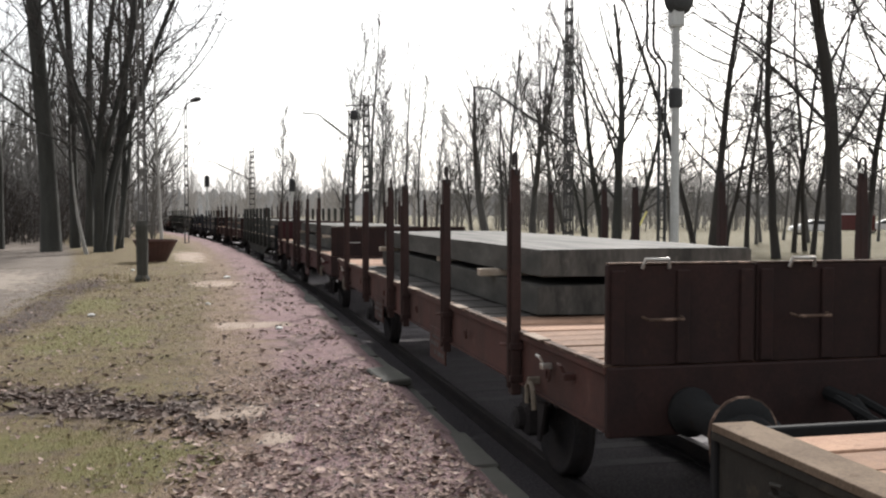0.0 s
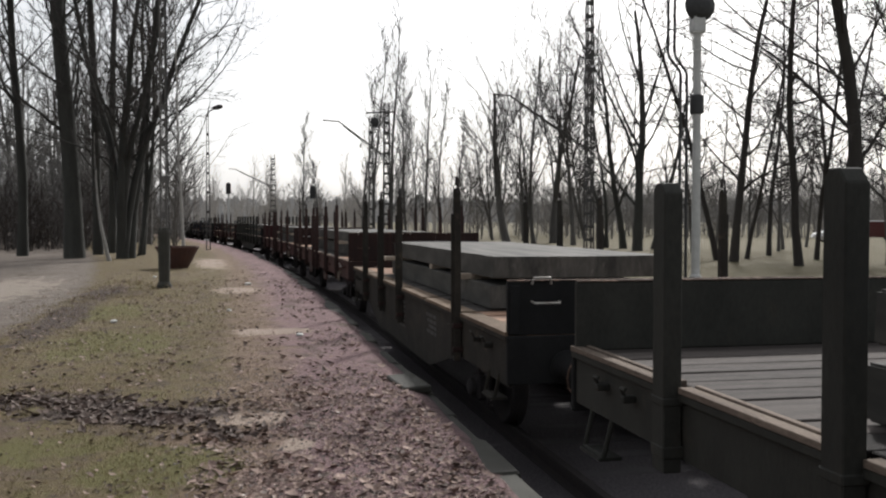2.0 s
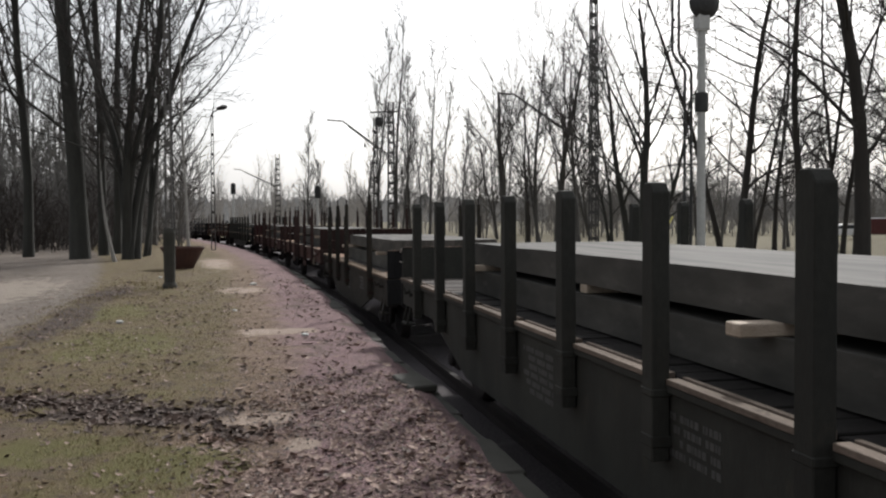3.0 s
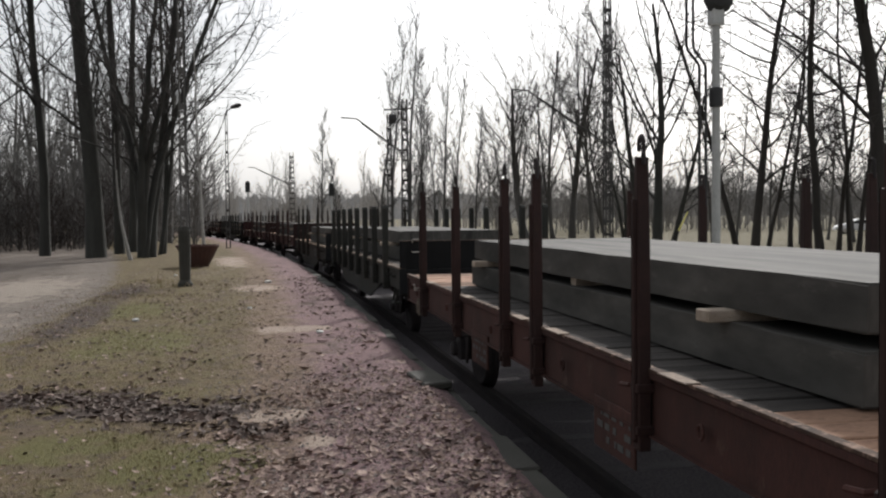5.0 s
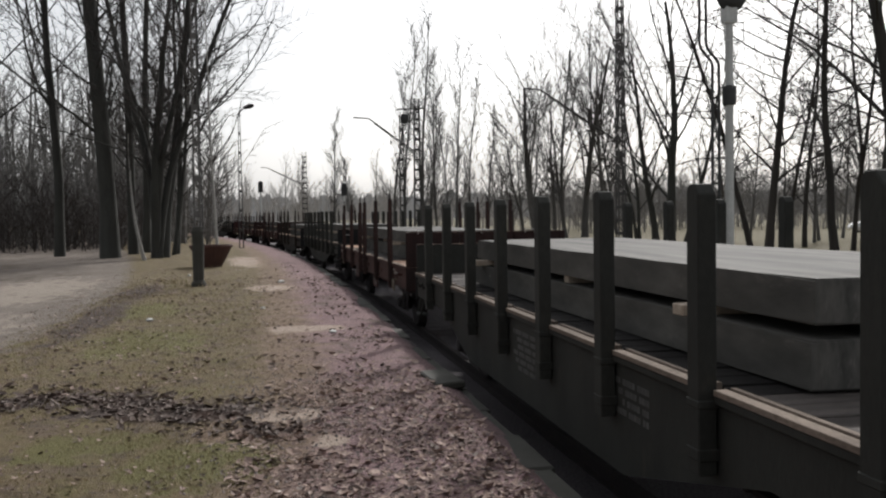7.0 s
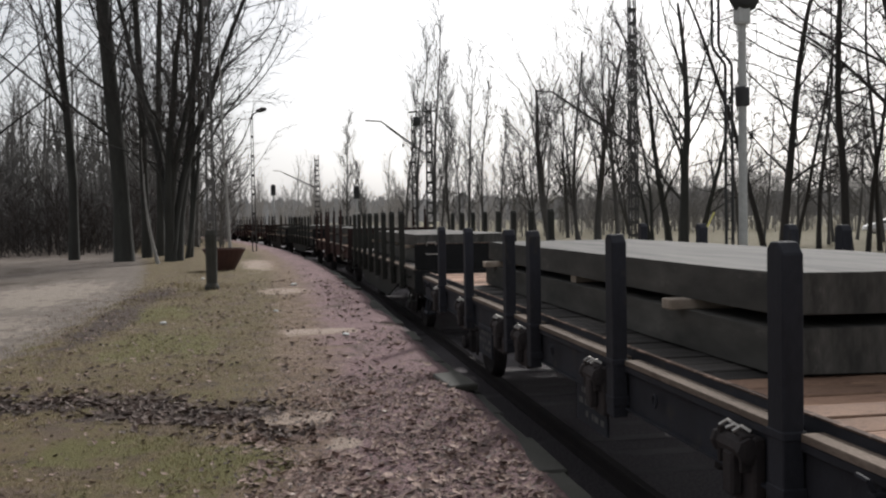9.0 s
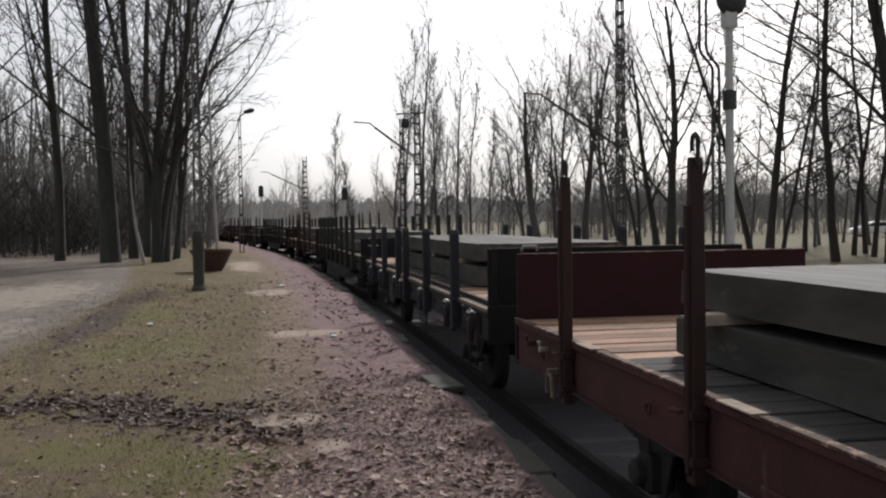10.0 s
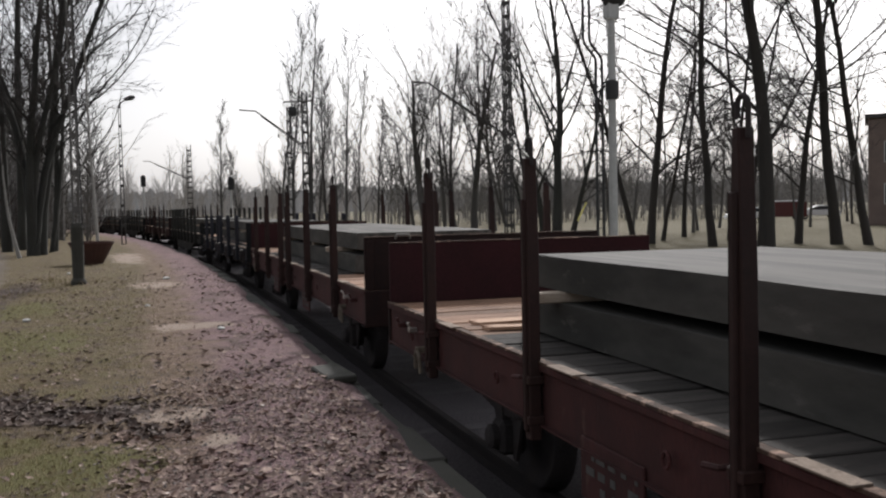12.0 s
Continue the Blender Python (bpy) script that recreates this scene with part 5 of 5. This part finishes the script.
def signal_post(az, reach, h):
    x, y = polar(az, reach)
    top = tagged(new("railway_signal"), "dark railway signal head on a slim pale post", "railway signal", "signals along the line")
    top.location = (x, y, -0.5)
    bm = bmesh.new()
    tube(bm, [(0, 0, 0), (0, 0, h)], 0.085, 10)
    part("post", bm, WHITE_POST, top)
    bm = bmesh.new()
    box(bm, -0.23, 0.23, -0.12, 0.12, h - 0.15, h + 0.75, 0.05)
    lathe(bm, [(0.23, 0), (0.2, 0.12), (0.05, 0.2)], 14, Matrix.Translation((0, 0, h + 0.72)))
    part("signal_head", bm, BLACK, top)
    for i in range(3):
        bm = bmesh.new()
        lathe(bm, [(0.09, 0), (0.09, 0.16), (0.085, 0.16)], 12, Matrix.Translation((0, -0.12, h + 0.02 + 0.25 * i)) @ Matrix.Rotation(radians(90), 4, "X"))
        part("hood", bm, BLACK, top)
    return top


signal_post(4.0, 78, 3.9)
signal_post(-0.85, 92, 4.6)


def near_signal():
    """The pale steel signal mast with its ladder and round back plate."""
    x, y = polar(26.4, 30)
    top = tagged(new("signal_mast"), "tall pale steel signal mast with ladder and round black back plate", "railway signal")
    top.location = (x, y, -0.55)
    bm = bmesh.new()
    lathe(bm, [(0.19, 0), (0.19, 0.25), (0.145, 0.3), (0.132, 8.6), (0.05, 8.62)], 18)
    part("mast", bm, WHITE_POST, top, smooth=False)
    bm = bmesh.new()
    lathe(bm, [(0.16, 5.66), (0.225, 5.68), (0.235, 5.98), (0.235, 6.28), (0.16, 6.32)], 18)
    part("collar", bm, BLACK, top, "black collar box")
    bm = bmesh.new()
    box(bm, -0.24, 0.24, -0.2, 0.2, 8.35, 8.95, 0.06)
    part("housing", bm, WHITE_POST, top)
    bm = bmesh.new()
    lathe(bm, [(0.1, -0.04), (0.52, -0.03), (0.54, 0.0), (0.52, 0.05), (0.3, 0.16), (0.1, 0.2)], 28, Matrix.Translation((0.03, -0.1, 9.25)) @ Matrix.Rotation(radians(90), 4, "X"))
    part("back_plate", bm, BLACK, top, "round black back plate")
    for sx in (-0.62, -0.39):
        bm = bmesh.new()
        tube(bm, [(sx, -0.05, 0.05), (sx, -0.05, 6.95), (sx - 0.05, -0.05, 7.1), (sx - 0.4, -0.05, 7.5), (sx - 0.45, -0.05, 7.7), (sx - 0.45, -0.05, 9.9)], 0.052, 6)
        part("ladder_rail", bm, BLACK, top)
    for i in range(22):
        bm = bmesh.new()
        z = 0.4 + 0.3 * i
        tube(bm, [(-0.62, -0.05, z), (-0.39, -0.05, z)], 0.014, 5)
        part("rung", bm, BLACK, top)
    for z in (7.75, 8.35):
        bm = bmesh.new()
        tube(bm, [(-0.3, -0.25, z), (0.38, -0.25, z), (0.38, 0.25, z), (-0.3, 0.25, z)], 0.02, 5)
        part("platform_rail", bm, WHITE_POST, top)
    bm = bmesh.new()
    tube(bm, [(0.38, -0.25, 7.75), (0.38, -0.25, 8.35)], 0.02, 5)
    tube(bm, [(-0.3, -0.25, 7.75), (-0.3, -0.25, 8.35)], 0.02, 5)
    part("rail_post", bm, WHITE_POST, top)
    return top


near_signal()


def slotted_shaft(bm, z0, z1, half0, half1, leg, step):
    """Two tapering legs joined by short rungs, with open slots between them."""
    for sx in (-1, 1):
        tube(bm, [(sx * half0, 0, z0), (sx * half1, 0, z1)], [leg, leg * 0.7], 4)
    n = int((z1 - z0) / step)
    for i in range(n + 1):
        z = z0 + (z1 - z0) * i / n
        h = half0 + (half1 - half0) * i / n
        box(bm, -h, h, -leg * 0.6, leg * 0.6, z - 0.07, z + 0.07)


def roadside():
    # pole on the turf
    top = tagged(new("utility_pole"), "tall grey slotted concrete pole with a thick dark foot", "pole")
    top.location = (-1.78, 22.8, -0.02)
    bm = bmesh.new()
    slotted_shaft(bm, 0.9, 11.5, 0.066, 0.045, 0.034, 0.8)
    part("shaft", bm, BARK_PALE, top)
    bm = bmesh.new()
    lathe(bm, [(0.19, -0.05), (0.17, 0.12), (0.125, 0.2), (0.14, 1.32), (0.11, 1.42), (0.085, 1.43)], 12)
    part("foot", bm, MOSSY, top)
    bm = bmesh.new()
    tube(bm, [(-0.14, 0, 1.0), (0.16, 0, 1.0)], 0.02, 5)
    tube(bm, [(-0.14, 0, 1.3), (0.16, 0, 1.3)], 0.02, 5)
    part("clamp", bm, DARK_STEEL, top)
    bm = bmesh.new()
    tube(bm, [(0.12, -0.02, 1.2), (0.095, -0.02, 4), (0.075, -0.02, 11)], 0.014, 5)
    part("cable", bm, BLACK, top)
    # planter
    top = tagged(new("planter"), "wide round red concrete planter filled with soil", "planter")
    top.location = (-2.12, 32.4, 0.0)
    bm = bmesh.new()
    lathe(bm, [(0.34, 0.0), (0.36, 0.05), (0.5, 0.3), (0.66, 0.62), (0.7, 0.66), (0.7, 0.72), (0.62, 0.72), (0.58, 0.6)], 24)
    part("bowl", bm, POT, top)
    bm = bmesh.new()
    lathe(bm, [(0.58, 0.52), (0.585, 0.61), (0.2, 0.66)], 24)
    part("soil", bm, SOIL, top)
    # street lamp
    x, y = polar(-2.0, 52)
    top = tagged(new("street_lamp"), "street lamp with a grey lattice post and hooded head", "street lamp")
    top.location = (x, y, -0.05)
    bm = bmesh.new()
    slotted_shaft(bm, 0.0, 7.1, 0.1, 0.045, 0.04, 0.9)
    part("post", bm, GALV, top)
    bm = bmesh.new()
    tube(bm, [(0, 0, 7.0), (0.05, 0, 7.25), (0.35, 0, 7.45)], 0.035, 6)
    part("arm", bm, GALV, top)
    bm = bmesh.new()
    lathe(bm, [(0.04, -0.28), (0.10, -0.2), (0.13, 0.08), (0.09, 0.26), (0.03, 0.3)], 12, Matrix.Translation((0.5, 0, 7.5)) @ Matrix.Rotation(radians(75), 4, "Y"))
    part("lamp_head", bm, BLACK, top)
    # guy wire with a yellow sleeve
    x, y = polar(24.4, 40)
    top = tagged(new("guy_wire"), "steel guy wire with a pale yellow sleeve", "guy wire")
    top.location = (x, y, -0.5)
    bm = bmesh.new()
    tube(bm, [(-0.8, 0, -0.05), (2.2, 0, 5.6)], 0.012, 5)
    part("wire", bm, DARK_STEEL, top)
    bm = bmesh.new()
    tube(bm, [(-0.07, 0, 1.32), (0.36, 0, 2.14)], 0.038, 8)
    part("sleeve", bm, YELLOW, top)


roadside()


# ---- car, van and building beyond the meadow ----
def vehicle(name, label, x, y, turn, length, width, height, nose, paint, tall):
    top = tagged(new(name), label, "car" if not tall else "van", "parked vehicles")
    top.matrix_basis = pose(x, y, -0.5, 0, 0, turn)
    bm = bmesh.new()
    hl = length / 2
    if tall:
        line = [(-hl, 0.35), (-hl, height - 0.1), (-hl + 0.1, height), (hl - nose - 0.3, height), (hl - nose + 0.25, 1.25), (hl - 0.05, 1.0), (hl, 0.4)]
    else:
        line = [(-hl, 0.35), (-hl + 0.05, 0.85), (-hl + 0.55, 0.95), (-hl + 1.05, height - 0.03), (-hl + 1.6, height), (hl - nose - 0.9, height - 0.02), (hl - nose, 0.95), (hl - 0.15, 0.75), (hl, 0.4)]
    prism(bm, line, -width / 2, width / 2)
    bmesh.ops.bevel(bm, geom=bm.edges[:], offset=0.06, segments=2, affect="EDGES")
    body = part("body", bm, paint, top)
    if tall:
        bm = bmesh.new()
        box(bm, -width / 2 + 0.08, width / 2 - 0.08, -hl + 0.15, hl - nose - 0.35, height, height + 0.12, 0.05)
        part("roof_panel", bm, CAR_WHITE, body, "white roof panel")
    for sx in (-1, 1):
        bm = bmesh.new()
        if tall:
            prism(bm, [(hl - nose - 0.9, 1.25), (hl - nose - 0.9, height - 0.25), (hl - nose - 0.35, height - 0.25), (hl - nose + 0.1, 1.25)], sx * (width / 2 + 0.003), sx * (width / 2 - 0.01))
        else:
            prism(bm, [(-hl + 0.75, 0.97), (-hl + 1.15, height - 0.1), (hl - nose - 1.0, height - 0.1), (hl - nose - 0.2, 0.97)], sx * (width / 2 + 0.003), sx * (width / 2 - 0.01))
        part("side_window", bm, PANE, body)
        for yy in (-hl + 0.8, hl - 0.85):
            bm = bmesh.new()
            lathe(bm, [(0.2, 0), (0.31, 0.01), (0.32, 0.1), (0.31, 0.19), (0.2, 0.2)], 18, Matrix.Translation((sx * (width / 2 - 0.1) - 0.1, yy, 0.32)) @ Matrix.Rotation(radians(90), 4, "Y"))
            wheel = part("wheel", bm, RUBBER, top)
            bm = bmesh.new()
            lathe(bm, [(0.19, 0), (0.17, 0.02), (0.05, 0.03)], 14, Matrix.Translation((sx * (width / 2 + 0.002), yy, 0.32)) @ Matrix.Rotation(radians(90 * sx), 4, "Y"))
            part("rim", bm, BARE_STEEL, wheel)
    return top


x, y = polar(35.6, 82)
vehicle("van", "red delivery van parked beyond the meadow", x, y, 62, 4.9, 1.9, 1.85, 1.0, CAR_RED, True)
x, y = polar(33.9, 80)
vehicle("car", "white car parked beyond the meadow", x, y, 66, 4.3, 1.72, 1.42, 1.1, CAR_WHITE, False)
x, y = polar(37.6, 84)
vehicle("car", "white car parked beyond the meadow", x, y, 60, 4.3, 1.72, 1.42, 1.1, CAR_WHITE, False)


def building():
    x, y = polar(43.2, 62)
    top = tagged(new("building"), "plain dark brown building beyond the meadow", "building")
    top.matrix_basis = pose(x, y, -0.55, 0, 0, -40)
    bm = bmesh.new()
    box(bm, -4.5, 4.5, -4, 4, 0, 8.2, 0.03)
    wall = part("wall", bm, BRICKWORK, top)
    bm = bmesh.new()
    box(bm, -4.75, 4.75, -4.25, 4.25, 8.2, 8.5, 0.03)
    part("roof", bm, ROOFING, top)
    for i in range(3):
        for j in range(2):
            bm = bmesh.new()
            box(bm, -3.4 + i * 2.6, -2.2 + i * 2.6, -4.03, -3.97, 1.6 + j * 3.2, 3.2 + j * 3.2, 0.01)
            win = part("window", bm, WHITE_POST, top)
            bm = bmesh.new()
            box(bm, -3.32 + i * 2.6, -2.28 + i * 2.6, -4.045, -4.031, 1.68 + j * 3.2, 3.12 + j * 3.2)
            part("pane", bm, PANE, win)


building()

motions()
